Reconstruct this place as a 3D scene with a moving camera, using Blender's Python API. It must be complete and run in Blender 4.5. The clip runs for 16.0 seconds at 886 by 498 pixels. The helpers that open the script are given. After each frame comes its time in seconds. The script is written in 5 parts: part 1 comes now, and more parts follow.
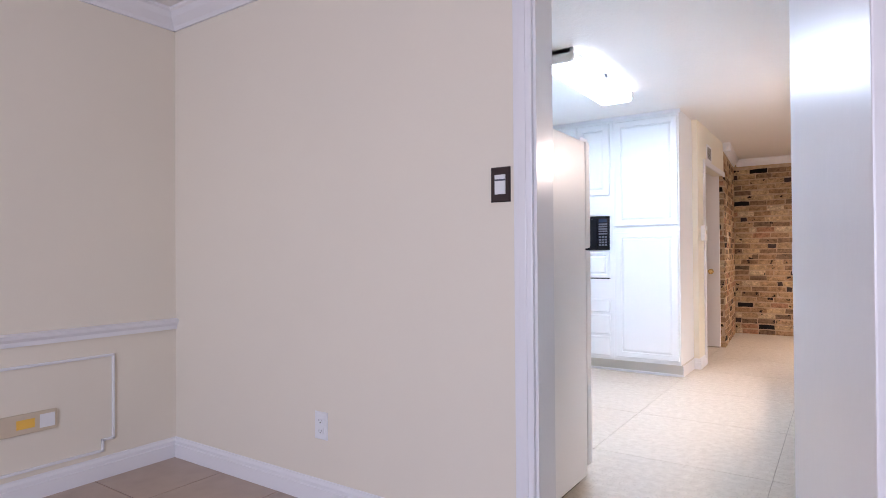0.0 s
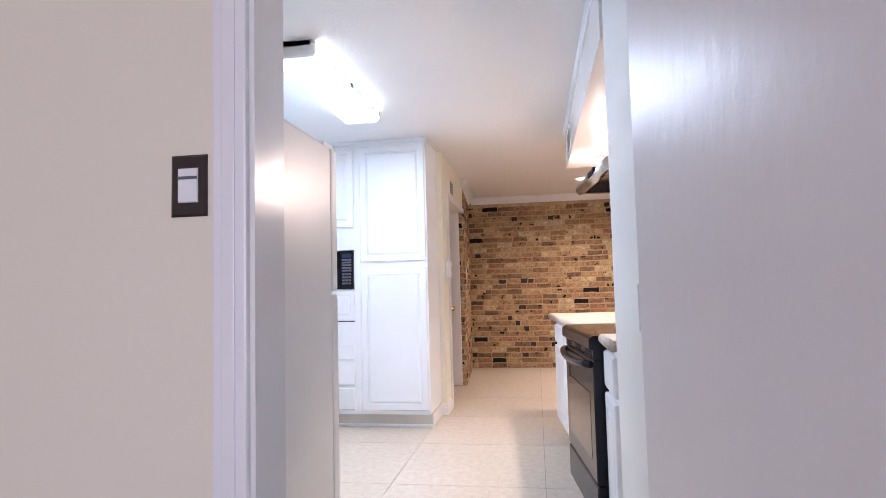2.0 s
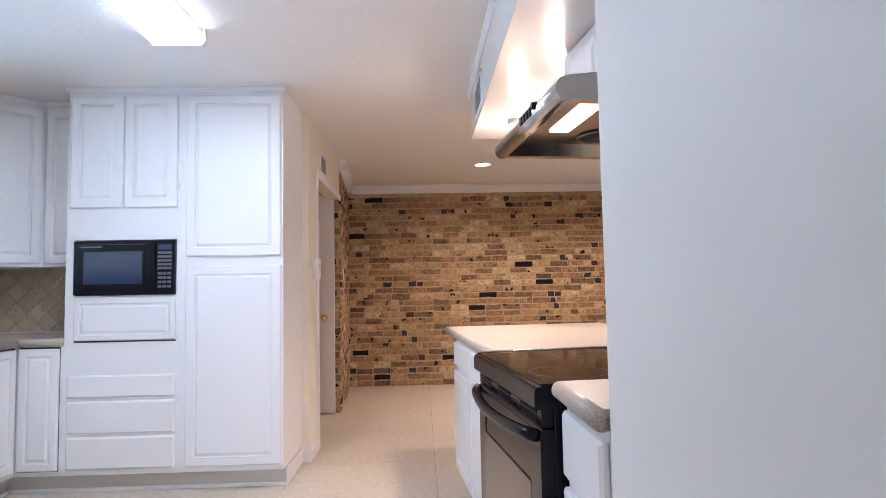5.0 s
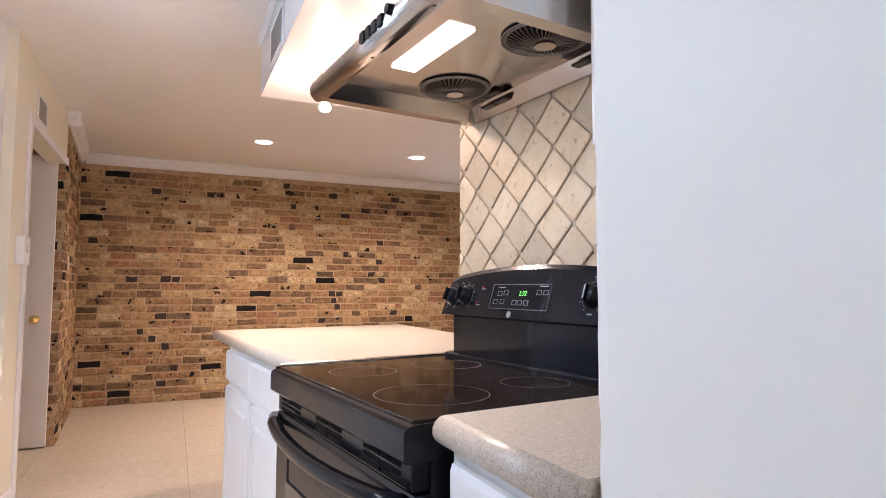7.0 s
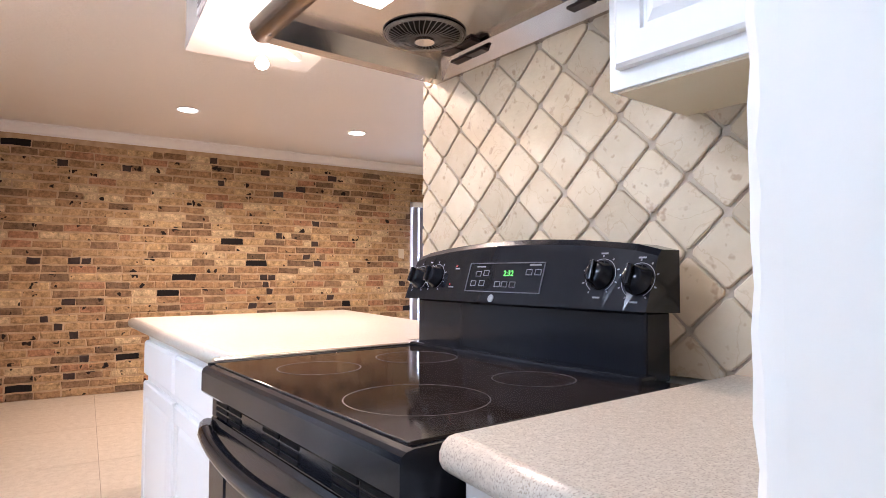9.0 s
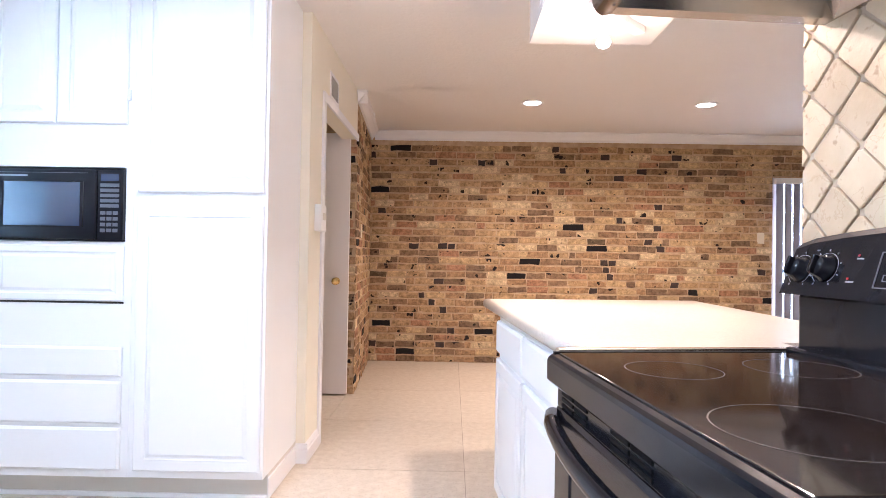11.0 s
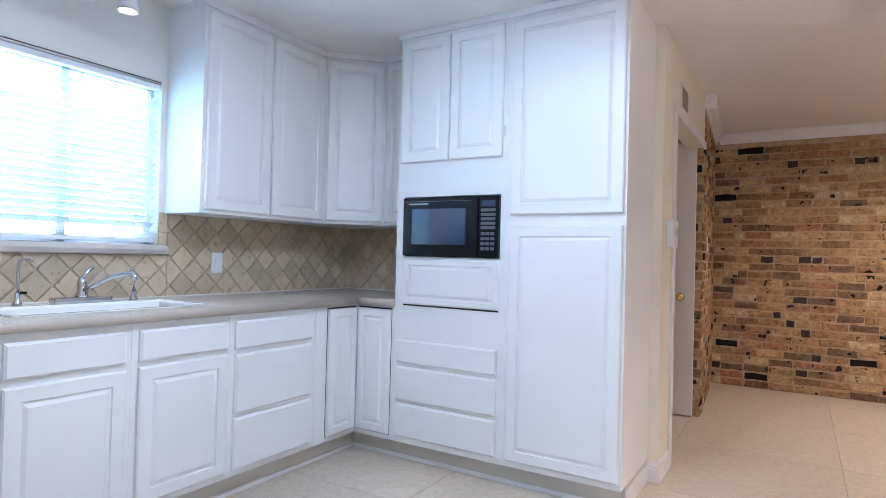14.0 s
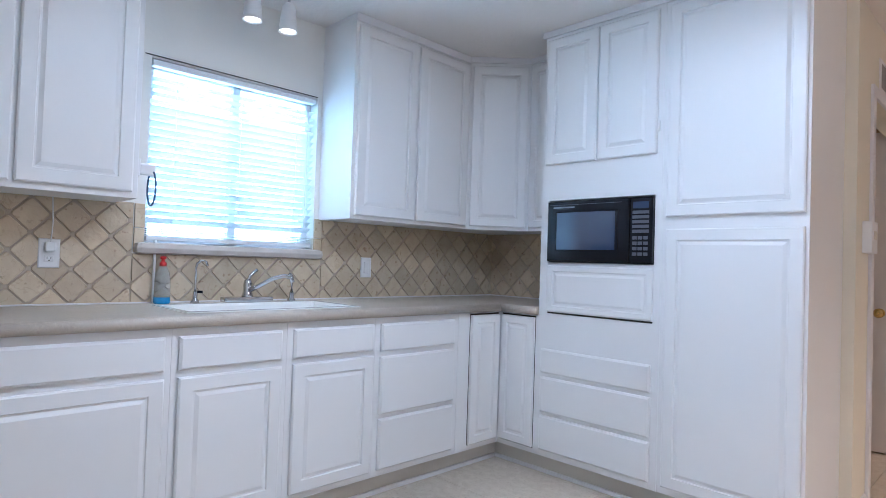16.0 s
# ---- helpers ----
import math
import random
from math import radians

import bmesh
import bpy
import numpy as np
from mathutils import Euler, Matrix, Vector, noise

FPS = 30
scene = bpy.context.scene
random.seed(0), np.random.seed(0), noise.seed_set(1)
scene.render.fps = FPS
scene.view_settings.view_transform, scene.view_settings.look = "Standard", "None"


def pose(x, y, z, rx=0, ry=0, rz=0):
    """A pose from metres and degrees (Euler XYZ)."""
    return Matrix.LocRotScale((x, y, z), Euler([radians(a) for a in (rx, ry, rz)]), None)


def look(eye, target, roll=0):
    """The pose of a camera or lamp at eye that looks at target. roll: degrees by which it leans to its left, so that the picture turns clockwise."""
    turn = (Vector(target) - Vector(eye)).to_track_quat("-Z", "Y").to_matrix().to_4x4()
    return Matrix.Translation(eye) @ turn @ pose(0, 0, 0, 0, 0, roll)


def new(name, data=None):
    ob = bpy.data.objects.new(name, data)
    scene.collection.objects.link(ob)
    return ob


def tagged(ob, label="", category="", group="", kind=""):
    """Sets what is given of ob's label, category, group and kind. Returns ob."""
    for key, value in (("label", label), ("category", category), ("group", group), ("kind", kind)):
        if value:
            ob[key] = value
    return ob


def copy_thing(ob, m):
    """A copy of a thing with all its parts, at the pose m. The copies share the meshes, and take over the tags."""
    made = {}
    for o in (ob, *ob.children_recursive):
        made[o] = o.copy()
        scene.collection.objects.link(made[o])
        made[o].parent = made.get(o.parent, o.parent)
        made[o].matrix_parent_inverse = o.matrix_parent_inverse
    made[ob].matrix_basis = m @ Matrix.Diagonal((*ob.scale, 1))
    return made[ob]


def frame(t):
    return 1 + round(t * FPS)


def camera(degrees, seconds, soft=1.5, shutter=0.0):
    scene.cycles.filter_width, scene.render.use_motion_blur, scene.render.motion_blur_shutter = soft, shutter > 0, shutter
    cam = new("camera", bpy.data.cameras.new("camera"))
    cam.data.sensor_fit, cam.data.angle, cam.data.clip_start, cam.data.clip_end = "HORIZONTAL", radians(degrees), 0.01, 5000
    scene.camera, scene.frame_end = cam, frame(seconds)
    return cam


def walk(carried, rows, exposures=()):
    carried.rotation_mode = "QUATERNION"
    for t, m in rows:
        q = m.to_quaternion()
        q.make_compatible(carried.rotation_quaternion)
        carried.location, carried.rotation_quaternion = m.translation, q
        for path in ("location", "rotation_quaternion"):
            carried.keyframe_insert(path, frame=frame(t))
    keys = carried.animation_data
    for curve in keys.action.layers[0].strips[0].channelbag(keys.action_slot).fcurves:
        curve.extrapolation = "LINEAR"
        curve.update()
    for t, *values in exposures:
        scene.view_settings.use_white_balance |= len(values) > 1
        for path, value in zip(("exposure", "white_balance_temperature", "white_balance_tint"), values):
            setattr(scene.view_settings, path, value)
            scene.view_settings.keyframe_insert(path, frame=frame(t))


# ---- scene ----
cam = camera(74.2, 16.0, soft=0.7)

PATH = [
    (0, (0.515, -0.828, 1.132), (-0.61, 0.826, 1.152), -0.4),
    (0.5, (0.413, -0.667, 1.119), (-0.434, 1.144, 1.157), -1.3),
    (1, (0.315, -0.45, 1.147), (-0.406, 1.414, 1.218), -1.2),
    (1.5, (0.27, -0.294, 1.149), (-0.31, 1.617, 1.244), -1.3),
    (2, (0.206, -0.083, 1.164), (-0.105, 1.888, 1.294), -1.4),
    (2.5, (0.163, 0.107, 1.155), (0.034, 2.098, 1.292), -1.6),
    (3, (0.146, 0.356, 1.184), (0.087, 2.351, 1.31), -1.7),
    (5.3, (0.155, 1.255, 1.176), (0.252, 3.248, 1.31), -0.8),
    (5.5, (0.162, 1.324, 1.174), (0.279, 3.316, 1.311), -0.6),
    (6, (0.158, 1.506, 1.159), (0.406, 3.486, 1.296), -0.4),
    (6.5, (0.107, 1.655, 1.148), (0.657, 3.573, 1.282), -0.2),
    (7, (0.102, 1.781, 1.135), (0.936, 3.594, 1.27), 0.1),
    (7.5, (0.091, 1.902, 1.134), (1.089, 3.63, 1.271), 0.1),
    (8, (0.102, 1.974, 1.123), (1.162, 3.665, 1.25), 0.2),
    (8.2, (0.105, 1.996, 1.114), (1.18, 3.678, 1.235), 0.3),
    (10.3, (0.173, 2.162, 1.138), (0.815, 4.056, 1.133), -0.8),
    (10.5, (0.176, 2.187, 1.128), (0.617, 4.137, 1.145), 0.8),
    (11, (0.139, 2.145, 1.128), (0.107, 4.144, 1.15), 0.9),
    (11.5, (0.107, 2.071, 1.135), (-0.212, 4.045, 1.153), 1.0),
    (12, (0.072, 2.007, 1.143), (-0.408, 3.949, 1.155), 1.0),
    (12.5, (0.064, 1.968, 1.147), (-0.52, 3.881, 1.158), 1.2),
    (13, (0.066, 1.955, 1.151), (-0.608, 3.838, 1.162), 1.3),
    (13.5, (0.042, 2.001, 1.164), (-0.812, 3.81, 1.178), 1.4),
    (14, (-0.01, 2.019, 1.168), (-1.05, 3.727, 1.195), 1.5),
    (14.5, (-0.04, 2.033, 1.17), (-1.219, 3.648, 1.204), 1.7),
    (15, (-0.064, 2.064, 1.164), (-1.342, 3.602, 1.204), 1.7),
    (15.5, (-0.068, 2.07, 1.136), (-1.428, 3.536, 1.19), 1.9),
    (16, (-0.049, 2.102, 1.145), (-1.479, 3.5, 1.191), 1.9),
]
EXPOSURES = [(0, 0.62, 5350, 15), (1, 0.52, 5400, 16), (2.5, 0.5, 5480, 17), (3.2, 0.46, 5560, 17), (5.5, 0.18, 5500, 16), (7, 0.47, 5680, 17), (7.5, 0.54, 5620, 17), (8.2, 0.62, 5600, 17),
             (10.3, 1.0, 5390, 15), (11, 0.86, 5330, 15), (11.5, 0.73, 5260, 13), (12, 0.55, 5200, 13), (13.5, 0.26, 5140, 12), (14.5, -0.03, 5110, 11), (16, -0.14, 5160, 12)]
walk(cam, [(t, look(e, g, r)) for t, e, g, r in PATH], EXPOSURES)

# ---- light ----
world = bpy.data.worlds.new("sky")
scene.world = world
world.use_nodes = True
wn = world.node_tree.nodes
sky = wn.new("ShaderNodeTexSky")
sky.sky_type, sky.sun_disc = "NISHITA", False
sky.sun_elevation, sky.sun_rotation = radians(48), radians(200)
wn["Background"].inputs[1].default_value = 0.12
world.node_tree.links.new(sky.outputs[0], wn["Background"].inputs[0])


def area(name, eye, target, w, h, watts, color):
    d = bpy.data.lights.new(name, "AREA")
    d.shape, d.size, d.size_y, d.energy, d.color = "RECTANGLE", w, h, watts, color
    ob = new(name, d)
    ob.matrix_world = look(eye, target)
    return ob


def spot(name, eye, target, watts, color, angle=110, blend=0.6, radius=0.04):
    d = bpy.data.lights.new(name, "SPOT")
    d.energy, d.color, d.spot_size, d.spot_blend, d.shadow_soft_size = watts, color, radians(angle), blend, radius
    ob = new(name, d)
    ob.matrix_world = look(eye, target)
    return ob


def bulb(name, eye, watts, color, radius):
    d = bpy.data.lights.new(name, "POINT")
    d.energy, d.color, d.shadow_soft_size = watts, color, radius
    ob = new(name, d)
    ob.location = eye
    return ob


WARM, COOL, DAY = (1.0, 0.72, 0.50), (0.87, 0.93, 1.0), (0.52, 0.80, 1.0)
area("window_daylight", (-3.08, 3.42, 1.62), (0, 3.42, 1.35), 0.85, 0.82, 31, DAY)
area("fluorescent_tubes", (-1.0, 3.32, 2.355), (-1.0, 3.32, 0), 0.2, 1.2, 21, COOL)
# added fill lamp before an opening made in the unseen south wall
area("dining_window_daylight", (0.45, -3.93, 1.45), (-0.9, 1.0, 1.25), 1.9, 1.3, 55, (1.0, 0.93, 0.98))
for sx, sy in ((0.80, 7.13), (2.27, 7.13)):
    spot("recessed_bulb", (sx, sy, 2.42), (sx, sy, 0), 125, WARM, 150, 0.9, 0.05)
bulb("track_bulb", (0.734, 4.503, 1.935), 8, WARM, 0.035)
spot("track_reflector", (0.734, 4.503, 1.95), (0.55, 4.45, 0), 78, WARM, 125, 1.0, 0.03)
bulb("track_bulb_near", (0.86, 3.98, 1.935), 3.2, WARM, 0.035)
spot("track_reflector_near", (0.86, 3.98, 1.95), (-0.5, 1.7, 0.75), 55, WARM, 115, 0.8, 0.035)
spot("sink_bulb", (-2.58, 3.31, 2.20), (-2.60, 3.28, 0), 9, (1, 0.9, 0.8), 110, 0.7, 0.03)
spot("sink_bulb_second", (-2.58, 3.49, 2.20), (-2.62, 3.54, 0), 9, (1, 0.9, 0.8), 110, 0.7, 0.03)
area("hood_bulb", (0.685, 3.13, 1.715), (0.685, 3.13, 0), 0.08, 0.3, 1.5, (1, 0.87, 0.72))
area("patio_daylight", (4.2, 8.62, 1.1), (3.2, 5, 0.8), 1.4, 1.8, 80, (0.92, 0.96, 1.0))


# ---- materials ----
def material(name, color, rough=0.5, metal=0.0, second=None, scale=6.0, mix=0.35, bump=0.1, bump_scale=90.0, speck=None, speck_scale=120.0,
             speck_cut=0.62, vary=0.0, coat=0.0, spec=0.5, island=False, distance=0.002, streak=None, vein=None):
    """A surface with colour clouds, optional specks, fine relief and roughness wear, in metres."""
    m = bpy.data.materials.new(name)
    m.use_nodes = True
    n, link = m.node_tree.nodes, m.node_tree.links.new
    b = n["Principled BSDF"]
    b.inputs["Metallic"].default_value = metal
    b.inputs["Coat Weight"].default_value = coat
    b.inputs["Specular IOR Level"].default_value = spec
    co = n.new("ShaderNodeTexCoord")
    geo = n.new("ShaderNodeNewGeometry")
    vec = geo.outputs["Position"]
    if streak:
        mp = n.new("ShaderNodeMapping")
        mp.inputs["Scale"].default_value = streak
        link(vec, mp.inputs[0])
        vec = mp.outputs[0]
    big = n.new("ShaderNodeTexNoise")
    big.inputs["Scale"].default_value, big.inputs["Detail"].default_value = scale, 5
    link(vec, big.inputs["Vector"])
    ramp = n.new("ShaderNodeMapRange")
    ramp.inputs[1].default_value, ramp.inputs[2].default_value = 0.3, 0.7
    ramp.inputs[4].default_value = mix
    link(big.outputs[0], ramp.inputs[0])
    mx = n.new("ShaderNodeMix")
    mx.data_type = "RGBA"
    second = second or tuple(c * 0.86 for c in color)
    mx.inputs[6].default_value, mx.inputs[7].default_value = (*color, 1), (*second, 1)
    link(ramp.outputs[0], mx.inputs[0])
    out = mx.outputs[2]
    fine = n.new("ShaderNodeTexNoise")
    fine.inputs["Scale"].default_value, fine.inputs["Detail"].default_value = bump_scale, 4
    link(vec, fine.inputs["Vector"])
    if speck:
        sn = n.new("ShaderNodeTexNoise")
        sn.inputs["Scale"].default_value, sn.inputs["Detail"].default_value = speck_scale, 2
        link(geo.outputs["Position"], sn.inputs["Vector"])
        sr = n.new("ShaderNodeMapRange")
        sr.inputs[1].default_value, sr.inputs[2].default_value = speck_cut - 0.05, speck_cut + 0.05
        link(sn.outputs[0], sr.inputs[0])
        m2 = n.new("ShaderNodeMix")
        m2.data_type = "RGBA"
        m2.inputs[7].default_value = (*speck, 1)
        link(sr.outputs[0], m2.inputs[0])
        link(out, m2.inputs[6])
        out = m2.outputs[2]
    if vein:
        vn = n.new("ShaderNodeTexNoise")
        vn.inputs["Scale"].default_value, vn.inputs["Detail"].default_value, vn.inputs["Distortion"].default_value = 7, 7, 0.6
        link(geo.outputs["Position"], vn.inputs["Vector"])
        off = n.new("ShaderNodeMath")
        off.operation, off.inputs[1].default_value = "SUBTRACT", 0.5
        link(vn.outputs[0], off.inputs[0])
        near = n.new("ShaderNodeMath")
        near.operation = "ABSOLUTE"
        link(off.outputs[0], near.inputs[0])
        vr2 = n.new("ShaderNodeMapRange")
        vr2.inputs[1].default_value, vr2.inputs[2].default_value, vr2.inputs[3].default_value, vr2.inputs[4].default_value = 0.001, 0.009, 0.4, 0.0
        link(near.outputs[0], vr2.inputs[0])
        m4 = n.new("ShaderNodeMix")
        m4.data_type = "RGBA"
        m4.inputs[7].default_value = (*vein, 1)
        link(vr2.outputs[0], m4.inputs[0])
        link(out, m4.inputs[6])
        out = m4.outputs[2]
    if vary:
        src = geo.outputs["Random Per Island"] if island else n.new("ShaderNodeObjectInfo").outputs["Random"]
        hv = n.new("ShaderNodeHueSaturation")
        vr = n.new("ShaderNodeMapRange")
        vr.inputs[3].default_value, vr.inputs[4].default_value = 1 - vary, 1 + vary
        link(src, vr.inputs[0])
        link(vr.outputs[0], hv.inputs["Value"])
        link(out, hv.inputs["Color"])
        out = hv.outputs[0]
    link(out, b.inputs["Base Color"])
    rr = n.new("ShaderNodeMapRange")
    rr.inputs[3].default_value, rr.inputs[4].default_value = max(0.02, rough - 0.07), min(1, rough + 0.07)
    link(big.outputs[0], rr.inputs[0])
    link(rr.outputs[0], b.inputs["Roughness"])
    if bump:
        bp = n.new("ShaderNodeBump")
        bp.inputs["Strength"].default_value, bp.inputs["Distance"].default_value = bump, distance
        link(fine.outputs[0], bp.inputs["Height"])
        link(bp.outputs[0], b.inputs["Normal"])
    return m


def glow(name, color, strength):
    m = bpy.data.materials.new(name)
    m.use_nodes = True
    b = m.node_tree.nodes["Principled BSDF"]
    b.inputs["Base Color"].default_value = (*[min(1, c) for c in color], 1)
    b.inputs["Emission Color"].default_value, b.inputs["Emission Strength"].default_value = (*color, 1), strength
    return m


def brick_material(island):
    """Old handmade brick: tan, brown and burnt ones, mottled, with black burnt spots."""
    m = material("brick_joined" if island else "brick_single", (0.40, 0.265, 0.14), 0.85, second=(0.52, 0.385, 0.21), scale=7, mix=0.9, bump=1.0, bump_scale=60,
                 distance=0.006, spec=0.2)
    n, link = m.node_tree.nodes, m.node_tree.links.new
    b = n["Principled BSDF"]
    base = b.inputs["Base Color"].links[0].from_socket
    src = n["Geometry"].outputs["Random Per Island"] if island else n.new("ShaderNodeObjectInfo").outputs["Random"]
    ramp = n.new("ShaderNodeValToRGB")
    e = ramp.color_ramp.elements
    ramp.color_ramp.interpolation = "CONSTANT"
    stops = ((0.0, (0.020, 0.016, 0.015)), (0.035, (0.11, 0.064, 0.044)), (0.12, (0.19, 0.108, 0.064)), (0.24, (0.32, 0.187, 0.096)), (0.42, (0.42, 0.275, 0.14)),
             (0.64, (0.52, 0.365, 0.19)), (0.80, (0.35, 0.165, 0.095)), (0.91, (0.62, 0.48, 0.285)))
    e[0].position, e[0].color = 0, (*stops[0][1], 1)
    e[1].position, e[1].color = stops[1][0], (*stops[1][1], 1)
    for p, c in stops[2:]:
        el = e.new(p)
        el.color = (*c, 1)
    link(src, ramp.inputs[0])
    mx = n.new("ShaderNodeMix")
    mx.data_type = "RGBA"
    mx.inputs[0].default_value = 0.25
    link(ramp.outputs[0], mx.inputs[6])
    link(base, mx.inputs[7])
    mott = n.new("ShaderNodeTexNoise")
    mott.inputs["Scale"].default_value, mott.inputs["Detail"].default_value, mott.inputs["Roughness"].default_value = 26, 6, 0.7
    link(n["Geometry"].outputs["Position"], mott.inputs["Vector"])
    mr = n.new("ShaderNodeMapRange")
    mr.inputs[1].default_value, mr.inputs[2].default_value, mr.inputs[3].default_value, mr.inputs[4].default_value = 0.30, 0.70, 0.42, 1.42
    link(mott.outputs[0], mr.inputs[0])
    hsv = n.new("ShaderNodeHueSaturation")
    link(mr.outputs[0], hsv.inputs["Value"])
    link(mx.outputs[2], hsv.inputs["Color"])
    sn = n.new("ShaderNodeTexNoise")
    sn.inputs["Scale"].default_value, sn.inputs["Detail"].default_value = 13, 2.5
    link(n["Geometry"].outputs["Position"], sn.inputs["Vector"])
    sr = n.new("ShaderNodeMapRange")
    sr.inputs[1].default_value, sr.inputs[2].default_value = 0.655, 0.685
    link(sn.outputs[0], sr.inputs[0])
    m2 = n.new("ShaderNodeMix")
    m2.data_type = "RGBA"
    m2.inputs[7].default_value = (0.016, 0.012, 0.012, 1)
    link(sr.outputs[0], m2.inputs[0])
    link(hsv.outputs[0], m2.inputs[6])
    dark = n.new("ShaderNodeMath")
    dark.operation = "GREATER_THAN"
    dark.inputs[1].default_value = 0.032
    link(src, dark.inputs[0])
    m3 = n.new("ShaderNodeMix")
    m3.data_type = "RGBA"
    m3.inputs[6].default_value = (0.012, 0.010, 0.011, 1)
    link(dark.outputs[0], m3.inputs[0])
    link(m2.outputs[2], m3.inputs[7])
    link(m3.outputs[2], b.inputs["Base Color"])
    return m


M_WALL = material("kitchen_wall_paint", (0.80, 0.79, 0.75), 0.55, scale=2.5, mix=0.12, bump=0.25, bump_scale=55)
M_HALL = material("hall_wall_paint", (0.80, 0.75, 0.62), 0.55, scale=2.5, mix=0.15, bump=0.2, bump_scale=60)
M_DINE = material("dining_wall_paint", (0.78, 0.72, 0.60), 0.6, scale=2, mix=0.1, bump=0.2, bump_scale=60)
M_CEIL = material("textured_ceiling_paint", (0.80, 0.77, 0.74), 0.6, scale=2, mix=0.12, bump=0.75, bump_scale=42, distance=0.004)
M_JAMB = material("glossy_jamb_paint", (0.80, 0.785, 0.78), 0.24, scale=3, mix=0.1, bump=0.12, bump_scale=70)
M_TRIM = material("white_trim_paint", (0.80, 0.79, 0.80), 0.35, scale=3, mix=0.1, bump=0.08, bump_scale=40)
M_GLOSS = material("glossy_door_paint", (0.80, 0.78, 0.785), 0.33, scale=3, mix=0.1, bump=0.3, bump_scale=26, distance=0.004, streak=(1, 1, 0.45))
M_HDOOR = material("cream_white_door_paint", (0.80, 0.75, 0.71), 0.4, scale=3, mix=0.12, bump=0.1, bump_scale=30)
M_CAB = material("white_cabinet_paint", (0.82, 0.82, 0.82), 0.38, scale=2.5, mix=0.1, bump=0.06, bump_scale=30)
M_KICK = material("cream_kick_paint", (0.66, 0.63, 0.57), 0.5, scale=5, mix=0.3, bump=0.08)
# near-black: paints in the shade of gaps and holes; also wire and screws
M_GAP = material("gap_shade_and_dark_parts", (0.05, 0.045, 0.04), 0.8, bump=0)
M_COUNTER = material("speckled_laminate", (0.60, 0.54, 0.46), 0.35, second=(0.44, 0.385, 0.32), scale=130, mix=0.9, bump=0.05, bump_scale=200, speck=(0.33, 0.275, 0.22),
                     speck_scale=420, speck_cut=0.585)
M_TILE = material("tumbled_stone_tile", (0.61, 0.515, 0.375), 0.55, second=(0.51, 0.405, 0.27), scale=14, mix=0.7, bump=0.45, bump_scale=45, speck=(0.40, 0.29, 0.19),
                  speck_scale=38, speck_cut=0.68, vary=0.16, distance=0.004, vein=(0.42, 0.30, 0.18))
M_GROUT = material("tan_grout", (0.50, 0.42, 0.33), 0.9, scale=30, mix=0.4, bump=0.5, bump_scale=150)
M_MORTAR = material("tan_mortar", (0.54, 0.40, 0.255), 0.95, second=(0.38, 0.26, 0.145), scale=14, mix=0.9, bump=0.9, bump_scale=110, distance=0.004)
M_FLOOR = material("speckled_cream_floor", (0.63, 0.56, 0.46), 0.36, second=(0.50, 0.43, 0.34), scale=24, mix=0.75, bump=0.06, bump_scale=120, speck=(0.44, 0.37, 0.28),
                   speck_scale=110, speck_cut=0.62, vary=0.04)
M_SEAM = material("floor_seam", (0.34, 0.29, 0.23), 0.8, bump=0.1)
M_DTILE = material("tan_ceramic_tile", (0.46, 0.36, 0.29), 0.4, second=(0.38, 0.29, 0.23), scale=9, mix=0.6, bump=0.15, vary=0.06)
M_STEEL = material("brushed_steel", (0.62, 0.58, 0.54), 0.24, 1.0, second=(0.52, 0.48, 0.44), scale=4, mix=0.4, bump=0.02, bump_scale=60, streak=(8, 1, 8))
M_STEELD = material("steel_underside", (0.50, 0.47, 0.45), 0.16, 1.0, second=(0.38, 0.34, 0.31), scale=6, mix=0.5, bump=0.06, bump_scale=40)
M_CHROME = material("chrome", (0.62, 0.63, 0.66), 0.14, 1.0, scale=10, mix=0.1, bump=0)
M_BRASS = material("polished_brass", (0.85, 0.60, 0.22), 0.2, 1.0, scale=20, mix=0.3, bump=0)
M_BLACK = material("black_enamel", (0.008, 0.009, 0.013), 0.13, second=(0.012, 0.013, 0.018), scale=8, bump=0.03, bump_scale=300, spec=0.22)
M_GLASSB = material("black_ceramic_glass", (0.014, 0.010, 0.009), 0.06, second=(0.022, 0.015, 0.013), scale=5, mix=0.6, bump=0, spec=0.3)
M_RING = material("burner_ring_print", (0.055, 0.045, 0.042), 0.3, bump=0)
M_WINB = material("dark_oven_glass", (0.10, 0.075, 0.06), 0.07, second=(0.07, 0.055, 0.045), scale=4, bump=0)
M_MWGLASS = material("microwave_glass", (0.022, 0.04, 0.09), 0.07, spec=1.0, second=(0.018, 0.034, 0.08), scale=5, bump=0)
M_PRINT = material("white_print", (0.24, 0.25, 0.28), 0.5, bump=0)
M_KEY = material("grey_keys", (0.10, 0.105, 0.13), 0.4, bump=0)
M_SILL = material("honed_stone_sill", (0.56, 0.52, 0.48), 0.5, second=(0.47, 0.43, 0.39), scale=12, mix=0.6, bump=0.2, bump_scale=60)
M_RED = material("red_plastic", (0.62, 0.03, 0.03), 0.35, bump=0)
M_BLUE = material("blue_soap", (0.05, 0.30, 0.62), 0.1, bump=0)
M_WPLAST = material("white_plastic", (0.80, 0.80, 0.80), 0.35, scale=20, mix=0.1, bump=0)
M_IVORY = material("ivory_plastic", (0.72, 0.64, 0.48), 0.4, bump=0)
M_DARKPL = material("bronze_plate", (0.045, 0.03, 0.03), 0.35, 0.4, scale=20, bump=0.05)
